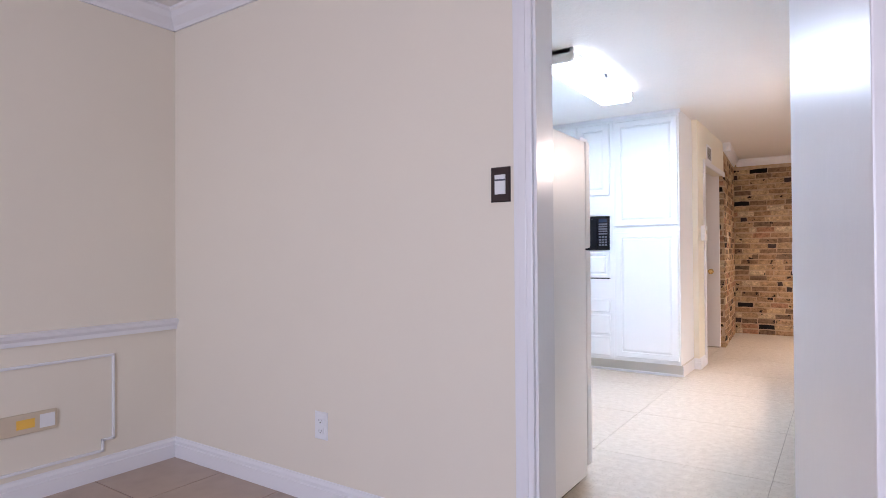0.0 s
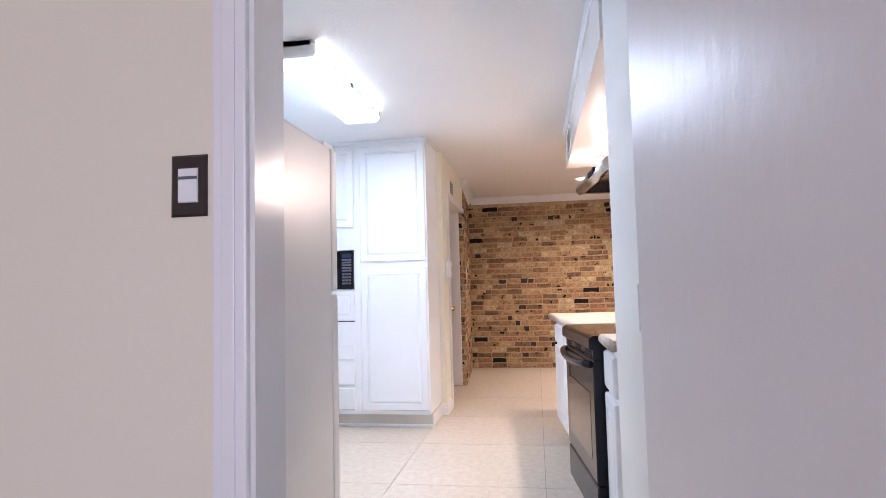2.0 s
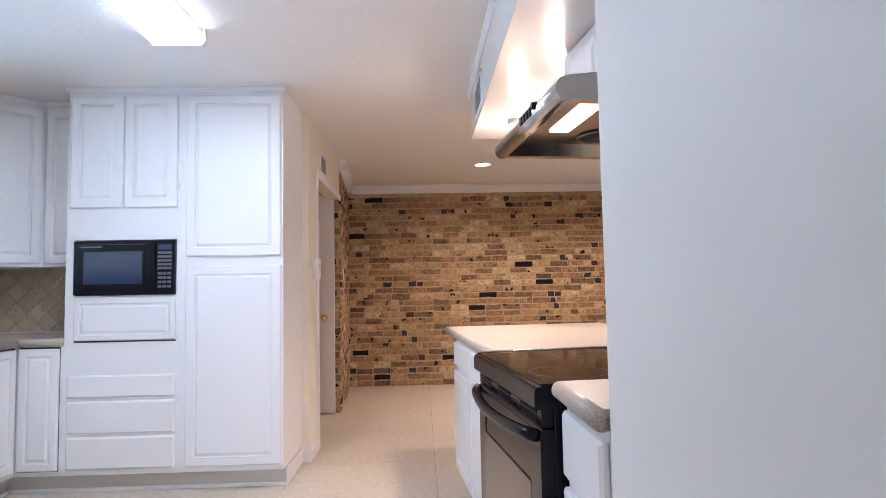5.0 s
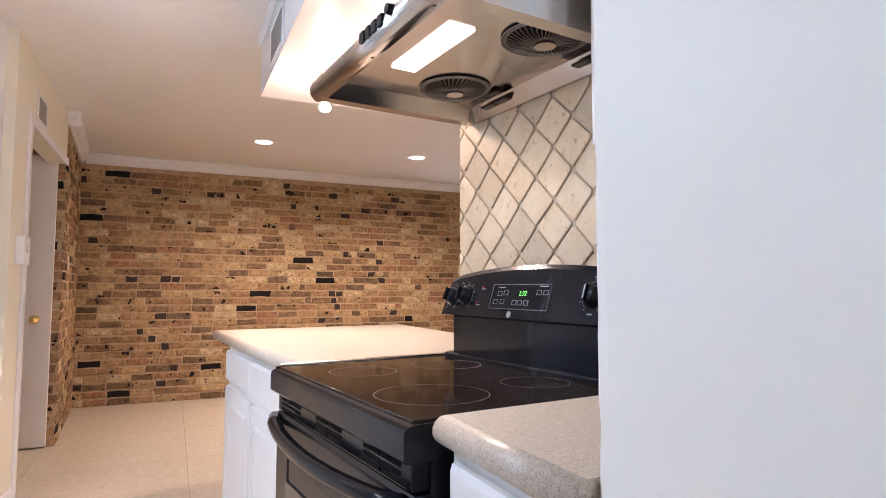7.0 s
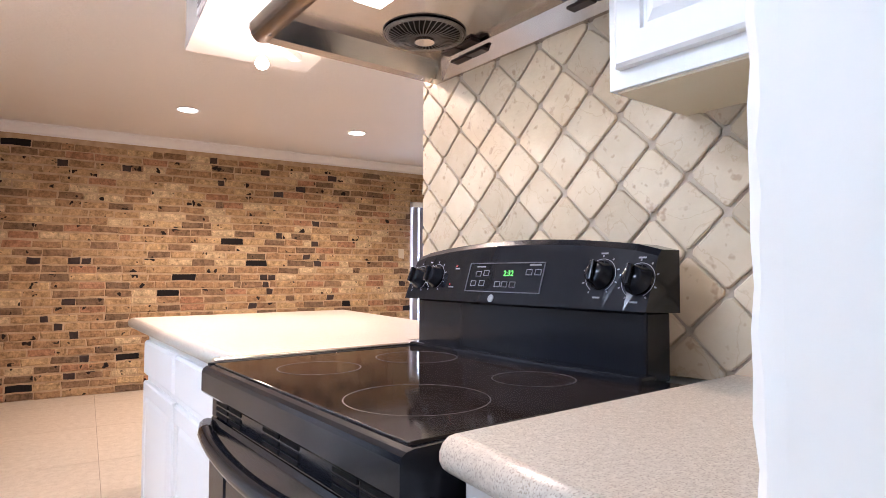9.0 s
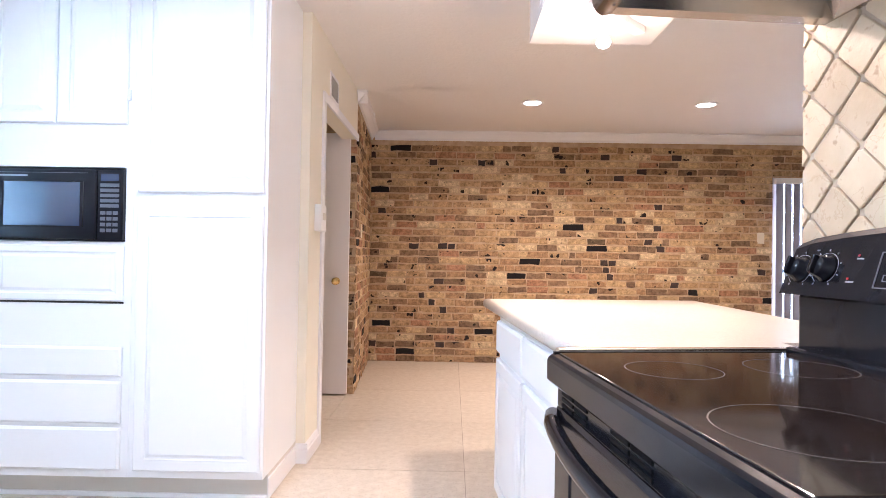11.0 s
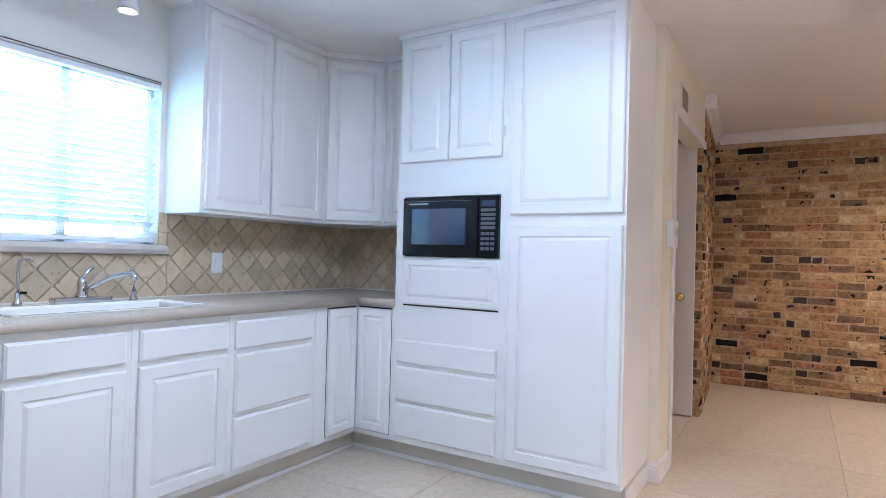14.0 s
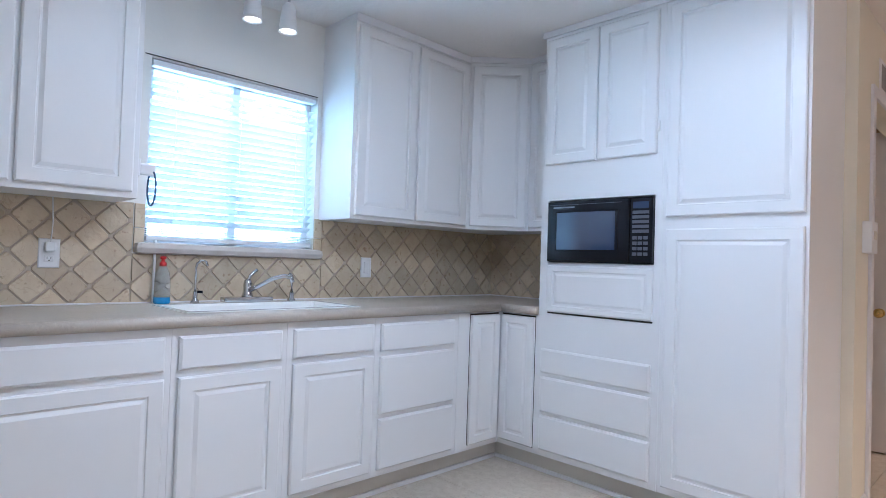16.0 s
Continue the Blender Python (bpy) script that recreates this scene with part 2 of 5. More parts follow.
M_SINK = material("white_sink_enamel", (0.80, 0.80, 0.78), 0.15, scale=5, mix=0.1, bump=0)
M_BLIND = material("white_blind_slat", (0.80, 0.84, 0.86), 0.45, scale=8, mix=0.1, bump=0)
M_GREYB = material("grey_vertical_blind", (0.28, 0.28, 0.33), 0.6, bump=0)
M_YELLOW = material("yellow_label_paper", (0.85, 0.52, 0.08), 0.6, bump=0)
M_TANBOX = material("tan_outlet_plate", (0.62, 0.52, 0.38), 0.5, bump=0)
M_FRIDGE = material("pebbled_white_enamel", (0.80, 0.77, 0.74), 0.32, scale=3, mix=0.1, bump=0.35, bump_scale=110, distance=0.0018)
M_BRICK1, M_BRICK2 = brick_material(False), brick_material(True)
M_BURNT = material("burnt_brick", (0.016, 0.011, 0.011), 0.75, second=(0.07, 0.035, 0.025), scale=30, mix=0.7, bump=0.8, bump_scale=70, distance=0.005)
G_TUBE = glow("fluorescent_lens", (0.90, 0.96, 1.0), 7)
G_WARM = glow("warm_bulb", (1.0, 0.88, 0.72), 9)
G_SPOT = glow("spot_bulb", (1.0, 0.90, 0.78), 30)
M_FAN = material("dark_fan_wire", (0.22, 0.20, 0.185), 0.3, 0.7, bump=0)
G_HOOD = glow("hood_lens", (1.0, 0.90, 0.78), 2.2)
G_CLOCK = glow("green_digits", (0.2, 0.9, 0.15), 0.42)
# black colour standing in for the shade inside slots and openings
M_SLOT = material("slot_shade_black", (0.003, 0.003, 0.004), 0.6, bump=0, spec=0.1)
G_OUT = glow("bright_outdoors", (0.55, 0.82, 1.0), 2.2)
G_YARD = glow("sunlit_yard", (0.60, 0.86, 1.0), 3.6)
M_BOTTLE = material("clear_bottle_plastic", (0.86, 0.90, 0.92), 0.12, bump=0)
M_BOTTLE.node_tree.nodes["Principled BSDF"].inputs["Transmission Weight"].default_value = 0.85
M_BOTTLE.node_tree.nodes["Principled BSDF"].inputs["IOR"].default_value = 1.1
M_VENT = material("grey_vent_slat", (0.34, 0.33, 0.32), 0.5, bump=0)
M_CLEAR = bpy.data.materials.new("clear_glass")
M_CLEAR.use_nodes = True
M_CLEAR.node_tree.nodes["Principled BSDF"].inputs["Transmission Weight"].default_value = 1
M_CLEAR.node_tree.nodes["Principled BSDF"].inputs["Roughness"].default_value = 0.03


# ---- builders ----
def thing(name, m, label, category, group="", kind=""):
    ob = new(name)
    ob.empty_display_size = 0.05
    ob.matrix_world = m
    return tagged(ob, label, category, group, kind)


def part(name, bm, mat, parent=None, label="", smooth=False):
    me = bpy.data.meshes.new(name)
    bmesh.ops.recalc_face_normals(bm, faces=bm.faces)
    bm.to_mesh(me)
    bm.free()
    me.materials.append(mat)
    if smooth:
        for p in me.polygons:
            p.use_smooth = True
    ob = new(name, me)
    ob.parent = parent
    return tagged(ob, label)


def cuboid(bm, x0, x1, y0, y1, z0, z1, bevel=0.0):
    g = bmesh.ops.create_cube(bm, size=1)["verts"]
    for v in g:
        v.co = ((x0 + x1) / 2 + v.co.x * (x1 - x0), (y0 + y1) / 2 + v.co.y * (y1 - y0), (z0 + z1) / 2 + v.co.z * (z1 - z0))
    if bevel:
        edges = list({e for v in g for e in v.link_edges})
        bmesh.ops.bevel(bm, geom=edges, offset=bevel, segments=2, affect="EDGES", profile=0.6)
    return bm


def box(name, x0, x1, y0, y1, z0, z1, mat, parent=None, bevel=0.0, label=""):
    return part(name, cuboid(bmesh.new(), x0, x1, y0, y1, z0, z1, bevel), mat, parent, label)


def setting(name, x0, x1, y0, y1, z0, z1, mat, label, category, bevel=0.0):
    return tagged(box(name, x0, x1, y0, y1, z0, z1, mat, None, bevel), label, category, kind="structure")


def tube(bm, a, b, r, n=16, r2=None):
    a, b = Vector(a), Vector(b)
    m = Matrix.Translation((a + b) / 2) @ (b - a).to_track_quat("Z", "Y").to_matrix().to_4x4()
    bmesh.ops.create_cone(bm, cap_ends=True, segments=n, radius1=r, radius2=r if r2 is None else r2, depth=(b - a).length, matrix=m)
    return bm


def bent(bm, pts, r, n=10):
    """A round pipe along points."""
    pts = [Vector(p) for p in pts]
    rings = []
    for i, p in enumerate(pts):
        d = (pts[min(i + 1, len(pts) - 1)] - pts[max(i - 1, 0)]).normalized()
        q = d.to_track_quat("Z", "Y")
        rings.append([bm.verts.new(p + q @ Vector((r * math.cos(a), r * math.sin(a), 0))) for a in (2 * math.pi * k / n for k in range(n))])
    for u, w in zip(rings, rings[1:]):
        for k in range(n):
            bm.faces.new((u[k], u[(k + 1) % n], w[(k + 1) % n], w[k]))
    bm.faces.new(rings[0][::-1])
    bm.faces.new(rings[-1])
    return bm


def lathe(bm, prof, at=(0, 0, 0), n=20, axis="Z"):
    """A turned shape from (radius, height) pairs."""
    turn = {"Z": Matrix(), "Y": pose(0, 0, 0, 90), "X": pose(0, 0, 0, 0, 90)}[axis]
    rings = []
    for r, h in prof:
        rings.append([bm.verts.new(Vector(at) + (turn @ Vector((r * math.cos(a), r * math.sin(a), h)))) for a in (2 * math.pi * k / n for k in range(n))])
    for u, w in zip(rings, rings[1:]):
        for k in range(n):
            bm.faces.new((u[k], u[(k + 1) % n], w[(k + 1) % n], w[k]))
    bm.faces.new(rings[0][::-1])
    bm.faces.new(rings[-1])
    return bm


def prism(bm, outline, lo, hi, axis="x"):
    """An outline extruded along an axis: pairs are (y, z), (x, z) or (x, y)."""
    put = {"x": lambda p, q: (q, p[0], p[1]), "y": lambda p, q: (p[0], q, p[1]), "z": lambda p, q: (p[0], p[1], q)}[axis]
    a = [bm.verts.new(put(p, lo)) for p in outline]
    b = [bm.verts.new(put(p, hi)) for p in outline]
    n = len(a)
    for k in range(n):
        bm.faces.new((a[k], a[(k + 1) % n], b[(k + 1) % n], b[k]))
    bm.faces.new(a[::-1])
    bm.faces.new(b)
    return bm


def rings(bm, x0, x1, z0, z1, steps, closed=True):
    """A front built of nested rectangles: steps are (inset, y). y is negative towards the viewer."""
    loops = []
    for inset, y in steps:
        loops.append([bm.verts.new(c) for c in ((x0 + inset, y, z0 + inset), (x1 - inset, y, z0 + inset), (x1 - inset, y, z1 - inset), (x0 + inset, y, z1 - inset))])
    for u, w in zip(loops, loops[1:]):
        for k in range(4):
            bm.faces.new((u[k], u[(k + 1) % 4], w[(k + 1) % 4], w[k]))
    if closed:
        bm.faces.new(loops[0][::-1])
        bm.faces.new(loops[-1])
    return bm


T = 0.019
RAISED = ((0, 0), (0, -T + 0.005), (0.006, -T), (0.052, -T), (0.055, -T + 0.007), (0.061, -T + 0.007), (0.076, -T - 0.0005))
SLAB = ((0, 0), (0, -T + 0.008), (0.009, -T))


def front(name, parent, x0, x1, z0, z1, style=RAISED, mat=None, label=""):
    return part(name, rings(bmesh.new(), x0, x1, z0, z1, style), mat or M_CAB, parent, label)


def carcass(parent, w, d, z0, z1, mat=None):
    return box("body", 0, w, 0.001, d, z0, z1, mat or M_CAB, parent, 0.002)


# ---- large structure ----
CEIL = 2.44
LEFT, BACK = -2.87, 5.36            # kitchen's window wall and the wall behind the tall cabinets
BRICK_Y, RANGE_X = 8.36, 1.06       # brick wall, wall behind the range

# floors
kfloor = setting("floor", -3.0, 5.2, 1.0, 8.6, -0.12, -0.004, M_SEAM, "dark seams under the cream kitchen floor squares", "floor")
dfloor = setting("floor_dining", -2.6, 3.2, -4.1, 0.97, -0.12, 0.061, M_SEAM, "dark grout bed of the dining room floor", "floor")

# ceilings
setting("ceiling", -3.0, 5.2, 1.10, 8.6, CEIL, CEIL + 0.1, M_CEIL, "textured white painted kitchen ceiling", "ceiling")
setting("ceiling_dining", -2.6, 3.2, -4.1, 0.97, CEIL, CEIL + 0.1, M_CEIL, "textured white dining room ceiling", "ceiling")

# wall between dining room and kitchen, with the door opening
setting("wall_between", -3.0, -0.345, 0.97, 1.10, 0, CEIL, M_DINE, "cream painted wall beside the kitchen doorway", "wall")
setting("wall_between_east", 0.465, 3.2, 0.97, 1.10, 0, CEIL, M_DINE, "cream painted wall past the kitchen doorway", "wall")
setting("wall_over_doorway", -0.345, 0.465, 0.97, 1.10, 2.06, CEIL, M_DINE, "cream painted wall over the kitchen doorway", "wall")
setting("wall_dining_west", -2.57, -2.45, -4.1, 0.97, 0, CEIL, M_DINE, "cream painted dining room wall with chair rail", "wall")
setting("wall_dining_east", 3.2, 3.32, -4.1, 1.1, 0, CEIL, M_DINE, "cream painted dining room wall", "wall")
# unseen south wall, its opening added to bring light into the dining room
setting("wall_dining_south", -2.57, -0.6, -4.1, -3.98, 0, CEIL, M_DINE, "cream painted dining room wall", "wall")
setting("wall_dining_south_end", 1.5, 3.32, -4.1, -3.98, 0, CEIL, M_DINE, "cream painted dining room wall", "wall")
setting("wall_dining_south_low", -0.6, 1.5, -4.1, -3.98, 0, 0.75, M_DINE, "cream painted wall under the added, unseen opening", "wall")
setting("wall_dining_south_top", -0.6, 1.5, -4.1, -3.98, 2.1, CEIL, M_DINE, "cream painted wall over the added, unseen opening", "wall")

# kitchen window wall with its opening
WY0, WY1, WZ0, WZ1 = 2.98, 3.85, 1.19, 2.03
setting("wall_west", LEFT - 0.14, LEFT, 1.10, WY0, 0, CEIL, M_WALL, "white painted kitchen wall", "wall")
setting("wall_west_north", LEFT - 0.14, LEFT, WY1, BACK, 0, CEIL, M_WALL, "white painted kitchen wall beside the window", "wall")
setting("wall_west_low", LEFT - 0.14, LEFT, WY0, WY1, 0, WZ0, M_WALL, "white painted kitchen wall under the window", "wall")
setting("wall_west_top", LEFT - 0.14, LEFT, WY0, WY1, WZ1, CEIL, M_WALL, "white painted kitchen wall over the window", "wall")
setting("wall_north", LEFT, -0.70, BACK, BACK + 0.12, 0, CEIL, M_WALL, "white painted wall behind the tall cabinets", "wall")

# hall wall with its cased opening and the closed door beyond
setting("wall_hall", -0.76, -0.64, 5.30, 5.61, 0, CEIL, M_HALL, "cream painted wall end beside the hall opening", "wall")
setting("wall_hall_over", -0.76, -0.64, 5.61, 6.84, 2.05, CEIL, M_HALL, "cream painted wall over the hall opening", "wall")
setting("wall_hall_end", -2.0, -0.76, 6.92, 7.04, 0, CEIL, M_HALL, "cream painted end wall of the side hall", "wall")
setting("wall_hall_side", -2.1, -2.0, 5.48, 7.04, 0, CEIL, M_HALL, "cream painted wall closing the side hall", "wall")

# wall stub beside the doorway, and the wall behind the range
bm = bmesh.new()
prev, rnd = None, random.Random(5)
for k in range(82):
    z = CEIL * k / 81
    a, b = rnd.uniform(-0.003, 0.003), rnd.uniform(-0.003, 0.003)
    row = [bm.verts.new(c) for c in ((0.50, 1.10, z), (0.50, 2.25, z), (0.502 + a * 0.4, 2.266 + a, z), (0.509 + b * 0.4, 2.275 + b, z), (0.53, 2.275, z), (0.62, 2.275, z), (0.62, 1.10, z))]
    for j in range(7):
        if prev:
            bm.faces.new((prev[j], prev[(j + 1) % 7], row[(j + 1) % 7], row[j]))
    prev = row
tagged(part("wall_stub", bm, M_WALL), "white painted wall end with a bumpy corner", "wall", kind="structure")
setting("wall_stub_return", 0.62, RANGE_X + 0.16, 2.155, 2.275, 0, CEIL, M_WALL, "white painted wall beside the short counter", "wall")
SKEW = radians(6.4)
rx0, ry0 = RANGE_X - 0.017, 3.66
rx1, ry1 = rx0 + 1.52 * math.sin(SKEW), ry0 - 1.52 * math.cos(SKEW)
tagged(part("wall_range", prism(bmesh.new(), [(rx0, ry0), (rx0 + 0.12, ry0), (rx1 + 0.12, ry1), (rx1, ry1)], 0, CEIL, "z"), M_WALL), "white painted wall behind the range", "wall", kind="structure")
setting("wall_family_south", RANGE_X + 0.16, 5.2, 2.155, 2.275, 0, CEIL, M_HALL, "cream wall closing the family room", "wall")
setting("wall_family_east", 5.08, 5.2, 2.275, 8.5, 0, CEIL, M_HALL, "cream wall closing the family room", "wall")
setting("wall_brick_north", -0.95, 3.50, BRICK_Y + 0.006, BRICK_Y + 0.2, 0, CEIL, M_MORTAR, "tan mortar bed of the old brick wall", "wall")
setting("wall_brick_north_end", 5.0, 5.2, BRICK_Y + 0.006, BRICK_Y + 0.2, 0, CEIL, M_MORTAR, "tan mortar bed of the old brick wall", "wall")
setting("wall_brick_over_door", 3.50, 5.0, BRICK_Y + 0.006, BRICK_Y + 0.2, 2.0, CEIL, M_MORTAR, "tan mortar bed over the patio door", "wall")
tagged(part("wall_brick_west", prism(bmesh.new(), [(-0.95, 6.868), (-0.642, 6.868), (-0.741, BRICK_Y + 0.006), (-0.95, BRICK_Y + 0.006)], 0, CEIL, "z"), M_MORTAR),
       "tan mortar bed of the short brick return", "wall", kind="structure")

# soffit over range and peninsula
setting("soffit", 0.49, RANGE_X, 2.275, 4.92, 2.14, CEIL, material("glossy_soffit_paint", (0.80, 0.77, 0.74), 0.2, scale=2, mix=0.1, bump=0.15, bump_scale=45),
        "glossy white boxed soffit over the range and peninsula", "soffit", 0.003)
prof = [(0.49, 2.44), (0.468, 2.44), (0.47, 2.43), (0.479, 2.42), (0.482, 2.408), (0.489, 2.405)]
tagged(part("trim_soffit", prism(bmesh.new(), prof, 2.275, 4.92, "y"), M_TRIM), "white crown moulding along the soffit", "moulding", kind="structure")

# crown mouldings
CROWN = [(0, 0), (-0.012, 0), (-0.018, 0.018), (-0.05, 0.05), (-0.062, 0.075), (-0.075, 0.082), (-0.075, 0.095), (0, 0.095)]


def crown(name, at, length, rz, label):
    ob = part(name, prism(bmesh.new(), CROWN, 0, length, "x"), M_TRIM)
    ob.matrix_world = pose(*at, 0, 0, rz)
    return tagged(ob, label, "moulding", kind="structure")


crown("trim_crown_brick", (-0.70, BRICK_Y, CEIL - 0.095), 5.78, 0, "white crown moulding over the brick wall")
crown("trim_crown_return", (-0.635, 6.79, CEIL - 0.095), 1.57, 93.8, "white crown moulding over the brick return")
crown("trim_crown_end", (-0.76, 6.862, CEIL - 0.095), 0.20, 0, "white crown moulding on the brick wall's end")
crown("trim_crown_dining", (-2.45, 0.97, CEIL - 0.095), 5.6, 0, "white crown moulding in the dining room")
crown("trim_crown_dining_west", (-2.45, -3.98, CEIL - 0.095), 4.95, 90, "white crown moulding in the dining room")

# baseboards
BASE = [(0, 0), (-0.016, 0), (-0.016, 0.066), (-0.011, 0.070), (-0.011, 0.084), (-0.006, 0.094), (-0.004, 0.102), (0, 0.104)]


def baseboard(at, length, rz, label):
    ob = part("baseboard", prism(bmesh.new(), BASE, 0, length, "x"), M_TRIM)
    ob.matrix_world = pose(*at, 0, 0, rz)
    return tagged(ob, label, "baseboard", kind="structure")


baseboard((-2.45, 0.97, 0.065), 2.045, 0, "white baseboard under the cream dining wall")
baseboard((-2.45, -3.98, 0.065), 4.95, 90, "white baseboard under the chair rail wall")
baseboard((-0.64, 5.30, 0), 0.275, 90, "white baseboard at the hall wall end")
baseboard((-0.70, 5.30, 0), 0.075, 0, "white baseboard at the hall wall's edge")
baseboard((0.50, 2.275, 0), 1.17, -90, "white baseboard under the wall end")
RAIL = [(0, 0), (-0.012, 0), (-0.014, 0.02), (-0.026, 0.034), (-0.03, 0.05), (-0.016, 0.056), (0, 0.058)]
ob = part("trim_chair_rail", prism(bmesh.new(), RAIL, 0, 4.95, "x"), M_TRIM)
ob.matrix_world = pose(-2.45, -3.98, 0.745, 0, 0, 90)
tagged(ob, "white chair rail on the cream dining wall", "moulding", kind="structure")

# picture-frame moulding under the chair rail, with notched corners
for y0, y1 in ((-1.05, 0.64), (-3.0, -1.3)):
    bm = bmesh.new()
    z0, z1, c, w = 0.20, 0.655, 0.05, 0.012
    pts = [(y0 + c, z0), (y1 - c, z0), (y1 - c, z0 + c), (y1, z0 + c), (y1, z1), (y0, z1), (y0, z0 + c), (y0 + c, z0 + c)]
    for (a, b), (c2, d) in zip(pts, pts[1:] + pts[:1]):
        cuboid(bm, -2.45, -2.438, min(a, c2) - w / 2, max(a, c2) + w / 2, min(b, d) - w / 2, max(b, d) + w / 2, 0.003)
    tagged(part("trim_panel_moulding", bm, M_TRIM), "white panel moulding with notched corners", "moulding", kind="structure")

# doorway casing and jambs
bm = bmesh.new()
for y0, y1 in ((0.952, 0.97), (1.10, 1.118)):
    for x0, x1 in ((-0.405, -0.335), (0.475, 0.545) if y0 < 1 else (0.45, 0.495)):
        cuboid(bm, x0, x1, y0, y1, 0, 2.12, 0.005)
        cuboid(bm, x0 + 0.02, x1 - 0.022, y0 - 0.004, y1 + 0.004, 0, 2.10, 0.003)
    cuboid(bm, -0.405, 0.545 if y0 < 1 else 0.495, y0, y1, 2.045, 2.12, 0.005)
tagged(part("trim_doorway_casing", bm, M_TRIM), "white moulded casing round the kitchen doorway", "casing", kind="structure")
bm = bmesh.new()
cuboid(bm, -0.345, -0.325, 0.968, 1.102, 0, 2.06)
cuboid(bm, 0.445, 0.465, 0.968, 1.102, 0, 2.06)
cuboid(bm, -0.325, 0.445, 0.968, 1.102, 2.04, 2.06)
tagged(part("trim_doorway_jamb", bm, M_JAMB), "white painted door jamb", "jamb", kind="structure")

# the door leaf that stands open into the dining room
leaf = thing("door_1", pose(0.400, 1.095, 0.07, 0, 0, 281.3), "glossy white painted slab door standing open", "door", kind="structure")
box("leaf", 0, 0.80, 0.0, 0.04, 0, 2.00, M_GLOSS, leaf, 0.004)
for z in (0.22, 1.0, 1.78):
    part("hinge", tube(bmesh.new(), (-0.006, 0.006, z), (-0.006, 0.006, z + 0.09), 0.006, 8), M_GLOSS, leaf, "painted-over hinge")
# hall opening casing and the door at the end of the hall
bm = bmesh.new()
cuboid(bm, -0.64, -0.625, 5.575, 5.635, 0, 2.035, 0.004)
cuboid(bm, -0.64, -0.625, 5.575, 6.84, 2.035, 2.09, 0.004)
cuboid(bm, -0.76, -0.64, 5.61, 5.625, 0, 2.05)
tagged(part("trim_hall_casing", bm, M_TRIM), "white casing round the hall opening", "casing", kind="structure")
hdoor = thing("door_2", pose(-1.475, 6.80, 0.01, 0, 0, 1.5), "white painted hall door standing open, brass knob", "door", kind="structure")
box("leaf", 0, 0.785, 0, 0.035, 0, 2.085, M_HDOOR, hdoor, 0.003)
part("door_knob", lathe(bmesh.new(), ((0.03, 0), (0.03, 0.004), (0.012, 0.01), (0.012, 0.035), (0.027, 0.045), (0.029, 0.058), (0.013, 0.068)), (0.69, 0, 0.90), 16, "Y"),
     M_BRASS, hdoor, "round brass door knob", True)

# patio door with vertical blinds in the brick wall
bm = bmesh.new()
for a in ((3.50, 3.56, 0, 2.0), (4.94, 5.0, 0, 2.0), (3.50, 5.0, 1.94, 2.0), (4.22, 4.28, 0, 1.94), (3.56, 4.94, 0, 0.06)):
    cuboid(bm, a[0], a[1], BRICK_Y - 0.01, BRICK_Y + 0.12, a[2], a[3], 0.004)
pd = tagged(part("window_patio", bm, M_TRIM), "white framed sliding patio door with blinds", "patio door", kind="structure")
pane = box("pane", 3.56, 4.94, BRICK_Y + 0.06, BRICK_Y + 0.066, 0.06, 1.94, M_CLEAR, pd)
pane.visible_shadow = False
vb = thing("vertical_blind", pose(3.50, BRICK_Y - 0.05, 0), "grey vertical blinds over the patio door", "blind")
box("headrail", 0, 1.5, -0.03, 0.03, 1.93, 1.985, M_WPLAST, vb, 0.006)
for k in range(17):
    s = box("vane", -0.042, 0.042, -0.001, 0.001, 0.03, 1.93, M_GREYB, vb)
    s.matrix_local = pose(0.05 + k * 0.088, 0, 0, 0, 0, 9)
tagged(box("backdrop", 2.5, 6.2, 9.6, 9.62, -0.1, 3.5, G_OUT), "bright daylight outside the patio door", "backdrop", kind="structure")
tagged(box("backdrop_window", -4.6, -4.58, 1.0, 6.0, -0.1, 3.8, G_YARD), "bright daylight outside the kitchen window", "backdrop", kind="structure")

# ---- kitchen window ----
win = thing("window_1", pose(LEFT, WY0, WZ0, 0, 0, 90), "white framed kitchen window over the sink", "window", kind="structure")
ww, wh = WY1 - WY0, WZ1 - WZ0
bm = bmesh.new()
for a in ((0, 0.035, 0, wh), (ww - 0.035, ww, 0, wh), (0, ww, 0, 0.035), (0, ww, wh - 0.035, wh), (ww / 2 - 0.02, ww / 2 + 0.02, 0, wh)):
    cuboid(bm, a[0], a[1], 0.07, 0.11, a[2], a[3], 0.003)
part("window_frame", bm, M_TRIM, win)
for a in (0.035, ww / 2 + 0.02):
    p = box("pane", a, a + ww / 2 - 0.055, 0.088, 0.092, 0.035, wh - 0.035, M_CLEAR, win)
    p.visible_shadow = False
box("window_sill", -0.045, ww + 0.045, -0.05, 0.06, -0.05, 0.002, M_SILL, win, 0.024, "rounded stone tile window sill")
blind = thing("window_blind", pose(LEFT, WY0, WZ0, 0, 0, 90), "white horizontal slat blind, half open", "blind")
box("headrail", 0.008, ww - 0.008, 0.004, 0.045, wh - 0.032, wh - 0.004, M_BLIND, blind, 0.004)
